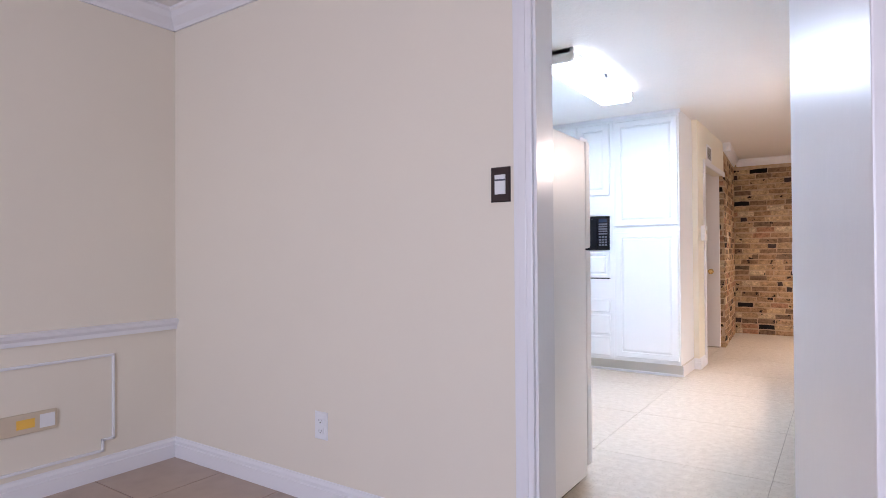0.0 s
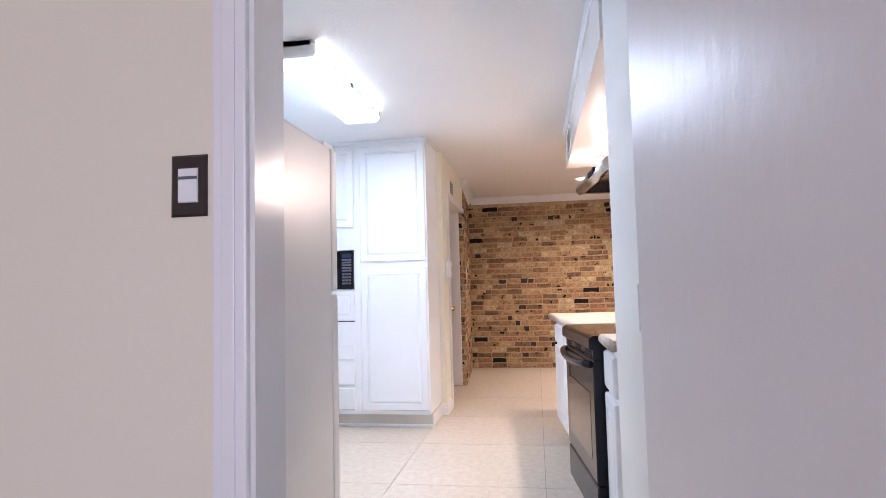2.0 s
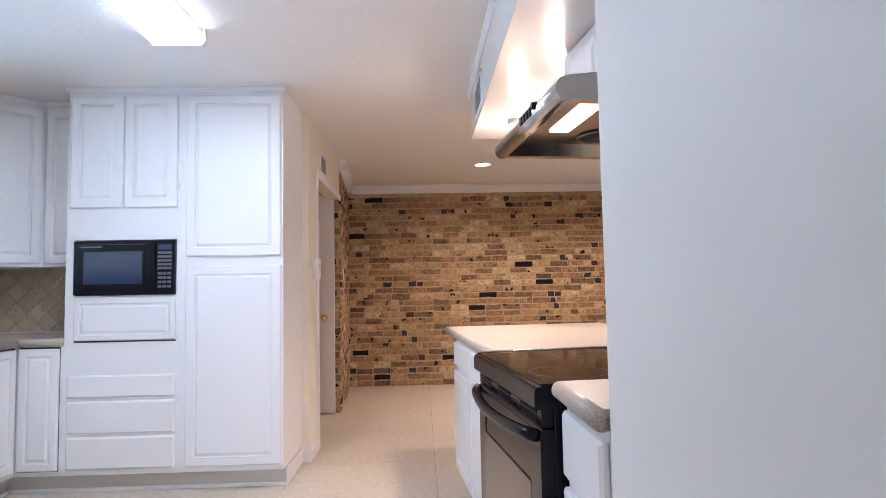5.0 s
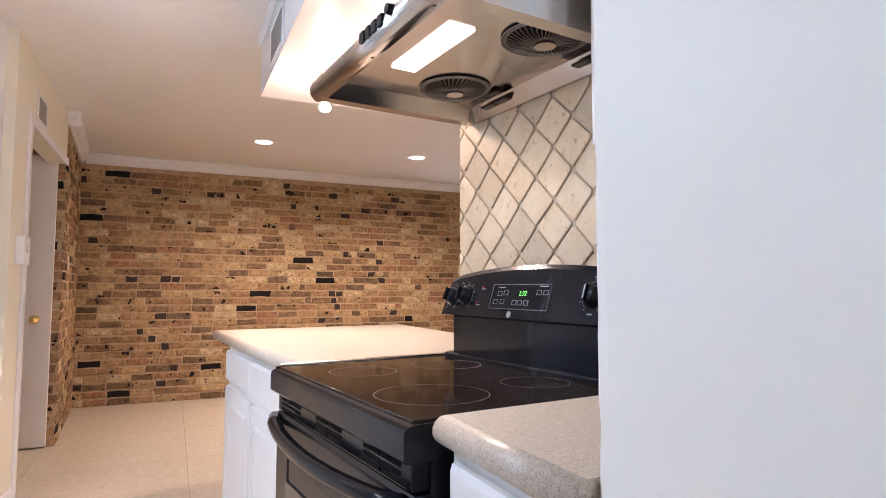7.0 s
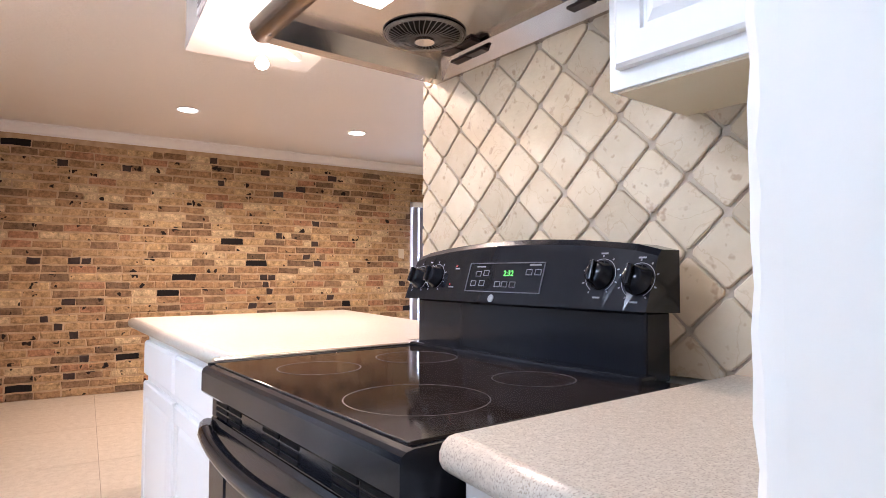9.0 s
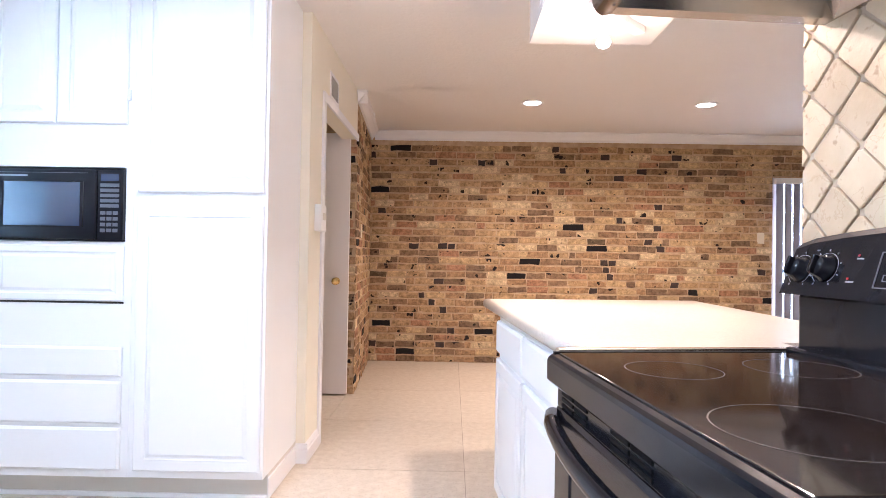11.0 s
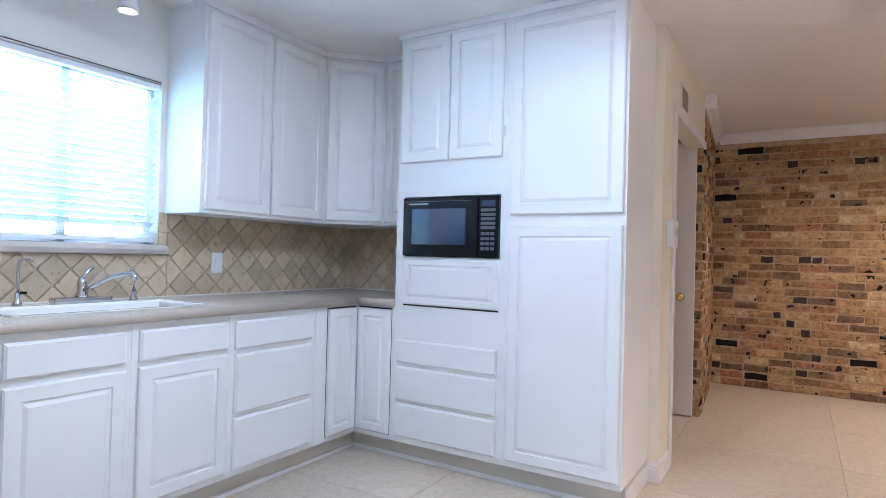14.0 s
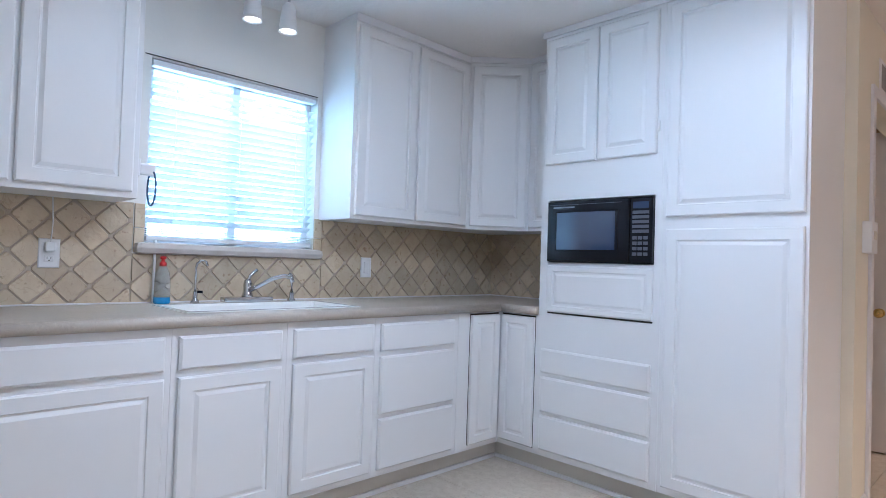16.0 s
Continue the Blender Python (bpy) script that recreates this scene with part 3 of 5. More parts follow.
for k in range(20):
    z = 0.105 + k * (wh - 0.19) / 19
    bm = bmesh.new()
    prism(bm, [(-0.024, -0.0012), (-0.012, 0.0016), (0, 0.0026), (0.012, 0.0016), (0.024, -0.0012), (0.012, 0.0002), (0, 0.0012), (-0.012, 0.0002)], 0.01, ww - 0.01, "x")
    s = part("slat", bm, M_BLIND, blind)
    s.matrix_local = pose(0, 0.03, z, -30 if k < 16 else -12, 0.6 if k == 16 else 0, 0)
box("bottom_rail", 0.01, ww - 0.01, 0.008, 0.052, 0.012, 0.034, M_BLIND, blind, 0.004)
for k in range(4):
    box("stacked_slat", 0.01, ww - 0.01, 0.006, 0.054, 0.036 + k * 0.009, 0.040 + k * 0.009, M_BLIND, blind, 0.001)
for x in (0.12, ww / 2, ww - 0.12):
    part("cord", tube(bmesh.new(), (x, 0.008, 0.03), (x, 0.008, wh - 0.04), 0.0012, 6), M_WPLAST, blind)
part("wand", tube(bmesh.new(), (ww - 0.06, -0.002, 0.12), (ww - 0.06, -0.002, wh - 0.05), 0.004, 8), M_WPLAST, blind)
part("curtain_wire", tube(bmesh.new(), (-0.03, -0.006, wh + 0.010), (ww - 0.005, -0.006, wh + 0.006), 0.0025, 8), M_GAP, blind, "thin dark curtain wire")

# ---- tall cabinets ----
FY = 4.75
tall = thing("oven_cabinet", pose(-1.985, FY, 0), "white painted tall cabinet with a microwave niche", "cabinet", "tall cabinets")
box("side_panel", 0, 0.05, 0, 0.60, 0.115, 2.41, M_CAB, tall)
box("side_panel", 0.655, 0.69, 0, 0.60, 0.115, 2.41, M_CAB, tall)
box("lower_body", 0.05, 0.655, 0, 0.60, 0.115, 1.165, M_CAB, tall)
box("upper_body", 0.05, 0.655, 0, 0.60, 1.50, 2.41, M_CAB, tall)
box("back_panel", 0.05, 0.655, 0.5, 0.60, 1.165, 1.50, M_CAB, tall)
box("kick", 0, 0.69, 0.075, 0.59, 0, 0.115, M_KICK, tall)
front("door", tall, 0.025, 0.336, 1.695, 2.385)
front("door", tall, 0.345, 0.660, 1.695, 2.385)
front("flap_front", tall, 0.058, 0.655, 0.90, 1.150, ((0, 0), (0, -0.010), (0.006, -0.014), (0.03, -0.014), (0.036, -0.008), (0.044, -0.008), (0.056, -0.014)))
front("drawer_front", tall, 0.028, 0.655, 0.565, 0.695, SLAB)
front("drawer_front", tall, 0.028, 0.655, 0.355, 0.543, SLAB)
front("drawer_front", tall, 0.028, 0.655, 0.150, 0.335, SLAB)
# dark strip laid on the face as the shade under the flap
box("gap", 0.058, 0.655, -0.003, 0.0, 0.889, 0.897, M_GAP, tall, 0, "dark strip painted in for the shade under the flap")
box("hinge", 0.661, 0.672, -0.012, 0, 1.80, 1.85, M_WPLAST, tall, 0.002)
pantry = thing("pantry_cabinet", pose(-1.295, FY, 0), "white painted tall pantry with two doors", "cabinet", "tall cabinets")
carcass(pantry, 0.605, 0.60, 0.115, 2.41)
box("kick", 0, 0.605, 0.075, 0.59, 0, 0.115, M_KICK, pantry)
front("door", pantry, 0.026, 0.592, 1.392, 2.385)
front("door", pantry, 0.026, 0.592, 0.150, 1.335)
tagged(box("trim_kick_mould", -2.33, -0.69, 4.813, 4.826, 0, 0.022, M_TRIM, None, 0.005), "white shoe moulding along the cabinet kick", "moulding", kind="structure")
tagged(box("trim_kick_mould_side", -0.69, -0.682, 4.815, 5.30, 0, 0.10, M_TRIM, None, 0.006), "white baseboard on the pantry's side", "moulding", kind="structure")
tagged(box("trim_cabinet_top", -2.0, -0.675, 4.735, 4.75, 2.405, 2.44, M_TRIM, None, 0.005), "white moulding over the tall cabinets", "moulding", kind="structure")

# microwave in its niche
mw = thing("microwave_oven", pose(-1.930, FY - 0.012, 1.168), "black microwave oven standing in the cabinet niche", "microwave")
box("body", 0.0, 0.598, 0.012, 0.44, 0, 0.325, M_BLACK, mw, 0.004)
part("door", rings(bmesh.new(), 0.0, 0.478, 0.004, 0.322, ((0, 0.012), (0, -0.006), (0.006, -0.012), (0.055, -0.012), (0.06, -0.010))), M_BLACK, mw)
box("window", 0.062, 0.405, -0.0125, -0.009, 0.066, 0.262, M_MWGLASS, mw, 0.001, "dark blue reflecting glass window")
part("control_panel", rings(bmesh.new(), 0.482, 0.598, 0.004, 0.322, ((0, 0.012), (0, -0.006), (0.006, -0.011))), M_BLACK, mw)
box("display", 0.50, 0.58, -0.013, -0.010, 0.268, 0.30, M_MWGLASS, mw)
for r in range(5):
    box("button_bar", 0.498, 0.582, -0.0135, -0.010, 0.150 + r * 0.023, 0.165 + r * 0.023, M_KEY, mw)
for r in range(4):
    for c in range(3):
        box("button", 0.500 + c * 0.028, 0.522 + c * 0.028, -0.0135, -0.010, 0.040 + r * 0.026, 0.056 + r * 0.026, M_KEY, mw)
box("brand_mark", 0.04, 0.17, -0.0135, -0.011, 0.286, 0.293, M_PRINT, mw)
box("line_mark", 0.015, 0.44, -0.0135, -0.011, 0.302, 0.304, M_KEY, mw)

# ---- base cabinets along the window wall, faces at x = -2.26 ----
FX = -2.26


def base_unit(y0, y1, label, fronts):
    c = thing("base_cabinet", pose(FX, y0, 0, 0, 0, 90), label, "cabinet", "base cabinets under the window")
    w = y1 - y0
    carcass(c, w, 0.60, 0.115, 0.875)
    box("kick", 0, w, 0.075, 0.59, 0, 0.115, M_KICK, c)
    for name, a, b, z0, z1, st in fronts:
        front(name, c, a, b, z0, z1, st)
    return c


base_unit(3.832, 4.40, "white base cabinet with three drawers", [("drawer_front", 0.03, 0.53, 0.710, 0.842, SLAB), ("drawer_front", 0.03, 0.53, 0.410, 0.685, SLAB),
                                                            ("drawer_front", 0.03, 0.53, 0.147, 0.388, SLAB)])
base_unit(3.367, 3.832, "white base cabinet with drawer and door", [("drawer_front", 0.028, 0.45, 0.718, 0.842, SLAB), ("door", 0.028, 0.45, 0.147, 0.694, RAISED)])
base_unit(2.900, 3.367, "white sink cabinet with false drawer and door", [("drawer_front", 0.025, 0.44, 0.718, 0.842, SLAB), ("door", 0.025, 0.44, 0.147, 0.692, RAISED)])
base_unit(2.275, 2.900, "white base cabinet with wide drawer and door", [("drawer_front", 0.03, 0.60, 0.718, 0.842, SLAB), ("door", 0.03, 0.60, 0.147, 0.692, RAISED)])
base_unit(1.70, 2.275, "white base cabinet beside the refrigerator", [("drawer_front", 0.03, 0.56, 0.718, 0.842, SLAB), ("door", 0.03, 0.56, 0.147, 0.692, RAISED)])
corner = thing("corner_cabinet", pose(FX, FY, 0), "white corner base cabinet with folding doors", "cabinet", "base cabinets under the window")
bm = bmesh.new()
prism(bm, [(-0.60, -0.35), (0, -0.35), (0, 0), (0.275, 0), (0.275, 0.60), (-0.60, 0.60)], 0.115, 0.875, "z")
part("body", bm, M_CAB, corner)
bm = bmesh.new()
prism(bm, [(-0.60, -0.35), (-0.075, -0.35), (-0.075, 0.075), (0.275, 0.075), (0.275, 0.59), (-0.60, 0.59)], 0, 0.115, "z")
part("kick", bm, M_KICK, corner)
NARROW = ((0, 0), (0, -T + 0.005), (0.006, -T), (0.042, -T), (0.048, -T + 0.007), (0.058, -T + 0.007), (0.07, -T - 0.001))
front("door", corner, 0.02, 0.255, 0.147, 0.857, NARROW)
d = front("door", corner, 0.0, 0.235, 0.147, 0.857, NARROW)
d.matrix_local = pose(0, -0.257, 0, 0, 0, 90)
# dark strips painted in for the shaded gaps round the folding doors
box("gap", 0.02, 0.258, -0.004, 0, 0.858, 0.866, M_GAP, corner)
box("gap", 0.2555, 0.2575, -0.003, 0, 0.147, 0.866, M_GAP, corner)
box("gap", 0.0, 0.003, -0.2595, -0.2575, 0.147, 0.866, M_GAP, corner)
box("gap", 0.0, 0.004, -0.257, -0.02, 0.142, 0.1465, M_GAP, corner)
box("gap", 0.02, 0.258, -0.004, 0, 0.142, 0.1465, M_GAP, corner)
box("gap", 0.0, 0.004, -0.257, -0.02, 0.858, 0.866, M_GAP, corner)
tagged(box("trim_kick_mould_west", -2.335, -2.318, 1.7, 4.808, 0, 0.022, M_TRIM, None, 0.005), "white shoe moulding along the base kick", "moulding", kind="structure")

# worktop, with a cut for the sink
def slab(outline, name, label, roll, level=0.876):
    """A laminate top: the surface, and a rolled edge along its open sides."""
    t_ = thing(name, pose(*outline[0], level), label, "worktop")
    o = outline[0]
    bm_ = prism(bmesh.new(), [(x - o[0], y - o[1]) for x, y in outline], 0, 0.042, "z")
    part("surface", bm_, M_COUNTER, t_)
    for a_, b_ in roll:
        bm_ = tube(bmesh.new(), (a_[0] - o[0], a_[1] - o[1], 0.0205), (b_[0] - o[0], b_[1] - o[1], 0.0205), 0.0225, 14)
        part("rolled_edge", bm_, M_COUNTER, t_, "", True)
    return t_


SY0, SY1, SX0, SX1 = 3.00, 3.78, -2.72, -2.36
top = thing("worktop", pose(0, 0, 0), "speckled beige laminate worktop with rolled edge", "worktop")
bm = bmesh.new()
prism(bm, [(LEFT, 1.10), (-2.245, 1.10), (-2.245, SY0), (LEFT, SY0)], 0.876, 0.918, "z")
prism(bm, [(LEFT, SY0), (SX0, SY0), (SX0, SY1), (LEFT, SY1)], 0.876, 0.918, "z")
prism(bm, [(SX1, SY0), (-2.245, SY0), (-2.245, SY1), (SX1, SY1)], 0.876, 0.918, "z")
prism(bm, [(LEFT, SY1), (-2.245, SY1), (-2.245, FY - 0.015), (-1.986, FY - 0.015), (-1.986, BACK), (LEFT, BACK)], 0.876, 0.918, "z")
part("surface", bm, M_COUNTER, top)
bm = bmesh.new()
tube(bm, (-2.245, 1.10, 0.896), (-2.245, FY - 0.015, 0.896), 0.0225, 14)
tube(bm, (-2.245, FY - 0.015, 0.896), (-1.986, FY - 0.015, 0.896), 0.0225, 14)
part("rolled_edge", bm, M_COUNTER, top, "", True)
bm = bmesh.new()
cuboid(bm, LEFT, LEFT + 0.016, 1.10, BACK, 0.918, 0.925, 0.002)
cuboid(bm, LEFT, -1.986, BACK - 0.016, BACK, 0.918, 0.925, 0.002)
part("caulk_line", bm, M_TRIM, top, "white caulk line")

# sink, tap, sprayer, filter tap, soap
sink = thing("kitchen_sink", pose(-2.54, 3.39, 0.92), "wide white enamel sink set in the worktop", "sink")
bm = bmesh.new()
w2, d2 = 0.41, 0.20
for c0, c1 in ((-0.385, 0.385),):
    x0, x1 = -0.17, 0.17
    lv = [[bm.verts.new(c) for c in ((a0, b0, z), (a1, b0, z), (a1, b1, z), (a0, b1, z))] for a0, a1, b0, b1, z in
          ((x0, x1, c0, c1, 0.001), (x0 + 0.012, x1 - 0.012, c0 + 0.012, c1 - 0.012, -0.01), (x0 + 0.03, x1 - 0.03, c0 + 0.03, c1 - 0.03, -0.18))]
    for u, v in zip(lv, lv[1:]):
        for k in range(4):
            bm.faces.new((u[k], u[(k + 1) % 4], v[(k + 1) % 4], v[k]))
    bm.faces.new(lv[-1])
part("basin", bm, M_SINK, sink)
bm = bmesh.new()
for a in ((-d2, -0.17, -w2, w2), (0.17, d2, -w2, w2), (-0.17, 0.17, -w2, -0.385), (-0.17, 0.17, 0.385, w2)):
    cuboid(bm, a[0], a[1], a[2], a[3], -0.004, 0.0015, 0.001)
part("rim", bm, M_SINK, sink)
tap = thing("kitchen_tap", pose(-2.765, 3.43, 0.925), "chrome single-lever kitchen tap behind the sink", "tap")
part("base_plate", cuboid(bmesh.new(), -0.03, 0.03, -0.125, 0.125, -0.004, 0.022, 0.009), M_CHROME, tap)
part("body", lathe(bmesh.new(), ((0.028, 0.012), (0.026, 0.03), (0.02, 0.05), (0.021, 0.085), (0.017, 0.10), (0.008, 0.108))), M_CHROME, tap, "", True)
part("spout", bent(bmesh.new(), [(0.01, 0, 0.05), (0.05, 0.03, 0.075), (0.11, 0.075, 0.115), (0.155, 0.11, 0.130), (0.185, 0.13, 0.122), (0.192, 0.135, 0.10)], 0.0105, 12), M_CHROME, tap, "", True)
part("lever", bent(bmesh.new(), [(0, 0, 0.10), (0.0, 0.012, 0.125), (0.004, 0.045, 0.155)], 0.008, 10), M_CHROME, tap, "", True)
spr = thing("sink_sprayer", pose(-2.755, 3.665, 0.925), "chrome pull-out sprayer in its holder", "sprayer")
part("holder", lathe(bmesh.new(), ((0.021, -0.005), (0.02, 0.006), (0.013, 0.012), (0.012, 0.04))), M_CHROME, spr, "", True)
part("head", bent(bmesh.new(), [(0, 0, 0.035), (0, 0, 0.10), (0.006, -0.008, 0.122), (0.03, -0.03, 0.13)], 0.011, 12), M_CHROME, spr, "", True)
flt = thing("filter_tap", pose(-2.80, 3.19, 0.922), "small chrome gooseneck filter tap", "tap")
part("base", lathe(bmesh.new(), ((0.02, -0.004), (0.018, 0.008), (0.011, 0.016), (0.010, 0.05))), M_CHROME, flt, "", True)
part("neck", bent(bmesh.new(), [(0, 0, 0.04), (0, 0, 0.16), (0.003, 0.004, 0.182), (0.014, 0.018, 0.195), (0.028, 0.034, 0.19), (0.035, 0.04, 0.17)], 0.0055, 10), M_CHROME, flt, "", True)
part("lever", cuboid(bmesh.new(), -0.006, 0.006, 0.008, 0.035, 0.042, 0.054, 0.003), M_BLACK, flt, "small black lever")
soap = thing("soap_bottle", pose(-2.82, 3.05, 0.918), "clear dish soap bottle with red cap and blue soap", "bottle")
part("bottle", lathe(bmesh.new(), ((0.0345, 0.03), (0.034, 0.05), (0.033, 0.10), (0.028, 0.14), (0.015, 0.165), (0.013, 0.175))), M_BOTTLE, soap, "clear plastic bottle", True)
part("soap", lathe(bmesh.new(), ((0.032, 0), (0.035, 0.006), (0.0345, 0.0295))), M_BLUE, soap, "blue liquid soap", True)
part("cap", lathe(bmesh.new(), ((0.015, 0.168), (0.015, 0.184), (0.008, 0.188), (0.008, 0.200), (0.013, 0.203), (0.013, 0.211), (0.003, 0.214))), M_RED, soap, "red flip cap", True)
brush = thing("bottle_brush", pose(-2.845, 3.02, 0.918), "thin white dish wand standing beside the soap", "brush")
part("stick", tube(bmesh.new(), (0, 0, 0), (0, 0, 0.26), 0.006, 10), M_WPLAST, brush)
part("tip", lathe(bmesh.new(), ((0.008, 0.25), (0.010, 0.27), (0.006, 0.285))), M_WPLAST, brush, "", True)

# ---- wall cabinets ----
UX, UZ0, UZ1 = -2.57, 1.358, 2.395
up = thing("wall_cabinet", pose(UX, 3.880, 0, 0, 0, 90), "white wall cabinet with two raised-panel doors", "cabinet", "wall cabinets")
carcass(up, 0.880, 0.32, UZ0, UZ1 + 0.02)
front("door", up, 0.02, 0.430, UZ0 + 0.02, UZ1 - 0.01)
front("door", up, 0.45, 0.860, UZ0 + 0.02, UZ1 - 0.01)
dg = thing("wall_cabinet", pose(UX, 4.76, 0, 0, 0, 45), "white diagonal corner wall cabinet with one door", "cabinet", "wall cabinets")
s2 = math.sqrt(0.5)
bm = bmesh.new()
W2 = 0.385
prism(bm, [(0, 0), (W2, 0), (W2 + 0.2263, 0.2263), (W2 / 2, 0.2263 + W2 / 2 + 0.2263), (-0.2263, 0.2263)], UZ0, UZ1 + 0.02, "z")
part("body", bm, M_CAB, dg)
front("door", dg, 0.018, W2 - 0.018, UZ0 + 0.02, UZ1 - 0.01)
sm = thing("wall_cabinet", pose(UX + W2 * s2, 4.76 + W2 * s2, 0), "narrow white wall cabinet beside the tall cabinet", "cabinet", "wall cabinets")
carcass(sm, -1.986 - (UX + W2 * s2), BACK - 4.76 - W2 * s2 - 0.002, UZ0, UZ1 + 0.02)
front("door", sm, 0.015, 0.27, UZ0 + 0.02, UZ1 - 0.01, NARROW)
up2 = thing("wall_cabinet", pose(UX, 1.62, 0, 0, 0, 90), "white wall cabinet beside the sink window", "cabinet", "wall cabinets")
carcass(up2, 1.235, 0.32, UZ0, UZ1 + 0.02)
front("door", up2, 0.83, 1.212, UZ0 + 0.025, UZ1 - 0.01)
front("door", up2, 0.43, 0.815, UZ0 + 0.025, UZ1 - 0.01)
front("door", up2, 0.02, 0.415, UZ0 + 0.025, UZ1 - 0.01)
for x0, y0, x1, y1 in ((UX, 3.872, UX, 4.765), (UX, 1.62, UX, 2.865)):
    tagged(box("trim_cabinet_top", x0 - 0.004, x0 + 0.014, y0, y1, 2.40, 2.44, M_TRIM, None, 0.004), "white moulding over the wall cabinets", "moulding", kind="structure")
for n_, a, b, c, d in (("a", LEFT, UX, 3.880, 4.76), ("b", LEFT, UX, 1.62, 2.855)):
    tagged(box("trim_filler_" + n_, a, b - 0.002, c, d, 2.416, CEIL, M_CAB), "white filler over the wall cabinets", "filler", kind="structure")
bm = prism(bmesh.new(), [(UX, 4.762), (UX + W2 * s2, 4.762 + W2 * s2), (-1.986, 4.762 + W2 * s2), (-1.986, BACK), (LEFT, BACK), (LEFT, 4.762)], 2.416, CEIL, "z")
tagged(part("trim_filler_corner", bm, M_CAB), "white filler over the diagonal wall cabinet", "filler", kind="structure")
bm = prism(bmesh.new(), [(UX, 4.755), (UX + 0.014, 4.749), (UX + W2 * s2 + 0.004, 4.745 + W2 * s2), (-1.986, 4.745 + W2 * s2), (-1.986, 4.76 + W2 * s2), (UX + W2 * s2 - 0.004, 4.76 + W2 * s2)], 2.405, CEIL, "z")
tagged(part("trim_cabinet_top_corner", bm, M_TRIM), "white moulding over the corner wall cabinets", "moulding", kind="structure")
tagged(box("trim_filler_d", -1.984, -0.692, FY + 0.002, BACK, 2.411, CEIL, M_CAB), "white filler over the tall cabinets", "filler", kind="structure")

# ---- range side ----
RY0, RY1 = 2.622, 3.384      # range from near to far end
side = thing("base_cabinet", pose(0.505, RY0 - 0.004, 0, 0, 0, -90), "white base cabinet between wall and range", "cabinet", "base cabinets at the range")
carcass(side, RY0 - 2.284, RANGE_X - 0.48, 0.10, 0.897)
front("drawer_front", side, 0.02, 0.33, 0.715, 0.872, SLAB)
front("door", side, 0.02, 0.33, 0.13, 0.69, RAISED)
box("kick", 0, RY0 - 2.284, 0.075, 0.6, 0, 0.10, M_KICK, side)
slab([(0.490, 2.279), (RANGE_X + 0.12, 2.279), (RANGE_X + 0.085, RY0 + 0.066), (0.490, RY0 - 0.006)], "worktop", "short speckled beige laminate worktop beside the range",
     [((0.490, 2.277), (0.490, RY0 - 0.008))], 0.898)

stove = thing("kitchen_range", pose(0.359, 3.391, 0, 0, 0, -83.6), "black freestanding electric range with glass top", "range")
w = RY1 - RY0
box("body", 0.004, w - 0.004, 0.035, 0.64, 0.08, 0.885, M_BLACK, stove, 0.004)
bm = bmesh.new()
prism(bm, [(-0.011, 0.866), (-0.016, 0.872), (-0.016, 0.911), (-0.013, 0.918), (-0.007, 0.9225), (0.004, 0.9245), (0.60, 0.926), (0.60, 0.866)], 0.0, w, "x")
part("cooktop_frame", bm, M_BLACK, stove)
box("glass_top", 0.016, w - 0.014, 0.006, 0.515, 0.921, 0.9285, M_GLASSB, stove, 0.002, "smooth dark ceramic glass cooktop")
# black strip painted in for the shaded gap beside the worktop
box("side_gap", -0.012, 0.002, 0.0, 0.56, 0.912, 0.9275, M_SLOT, stove, 0.001)
box("side_trim", -0.034, -0.011, 0.012, 0.56, 0.912, 0.9335, M_STEEL, stove, 0.004, "thin steel trim strip")
box("rear_ledge", 0.01, w - 0.05, 0.512, 0.566, 0.922, 0.942, M_BLACK, stove, 0.006)
for cx, cy, r in ((0.20, 0.16, 0.085), (0.56, 0.15, 0.115), (0.19, 0.41, 0.095), (0.55, 0.42, 0.078)):
    bm = bmesh.new()
    for r0 in (r,):
        a = [bm.verts.new((cx + r0 * math.cos(t), cy + r0 * math.sin(t), 0.9288)) for t in (2 * math.pi * k / 40 for k in range(40))]
        b = [bm.verts.new((cx + (r0 - 0.0022) * math.cos(t), cy + (r0 - 0.0022) * math.sin(t), 0.9288)) for t in (2 * math.pi * k / 40 for k in range(40))]
        for k in range(40):
            bm.faces.new((a[k], a[(k + 1) % 40], b[(k + 1) % 40], b[k]))
    part("burner_ring", bm, M_RING, stove, "thin grey burner ring")
part("oven_door", rings(bmesh.new(), 0.004, w - 0.004, 0.27, 0.815, ((0, 0.035), (0, 0.006), (0.008, 0), (0.10, 0), (0.104, 0.003))), M_BLACK, stove)
box("oven_window", 0.10, w - 0.10, -0.0015, 0.005, 0.36, 0.66, M_WINB, stove, 0.001, "dark brown oven window glass")
part("drawer", rings(bmesh.new(), 0.004, w - 0.004, 0.09, 0.262, ((0, 0.035), (0, 0.006), (0.008, 0))), M_BLACK, stove)
bm = bmesh.new()
bent(bm, [(0.02 + (w - 0.04) * k / 14, -0.008 - 0.040 * math.sin(math.pi * k / 14) ** 0.6, 0.80 - 0.012 * math.sin(math.pi * k / 14)) for k in range(15)], 0.017, 12)
part("handle", bm, M_BLACK, stove, "curved glossy black oven handle", True)
box("vent_panel", 0.01, w - 0.01, 0.004, 0.036, 0.818, 0.874, M_BLACK, stove, 0.003)
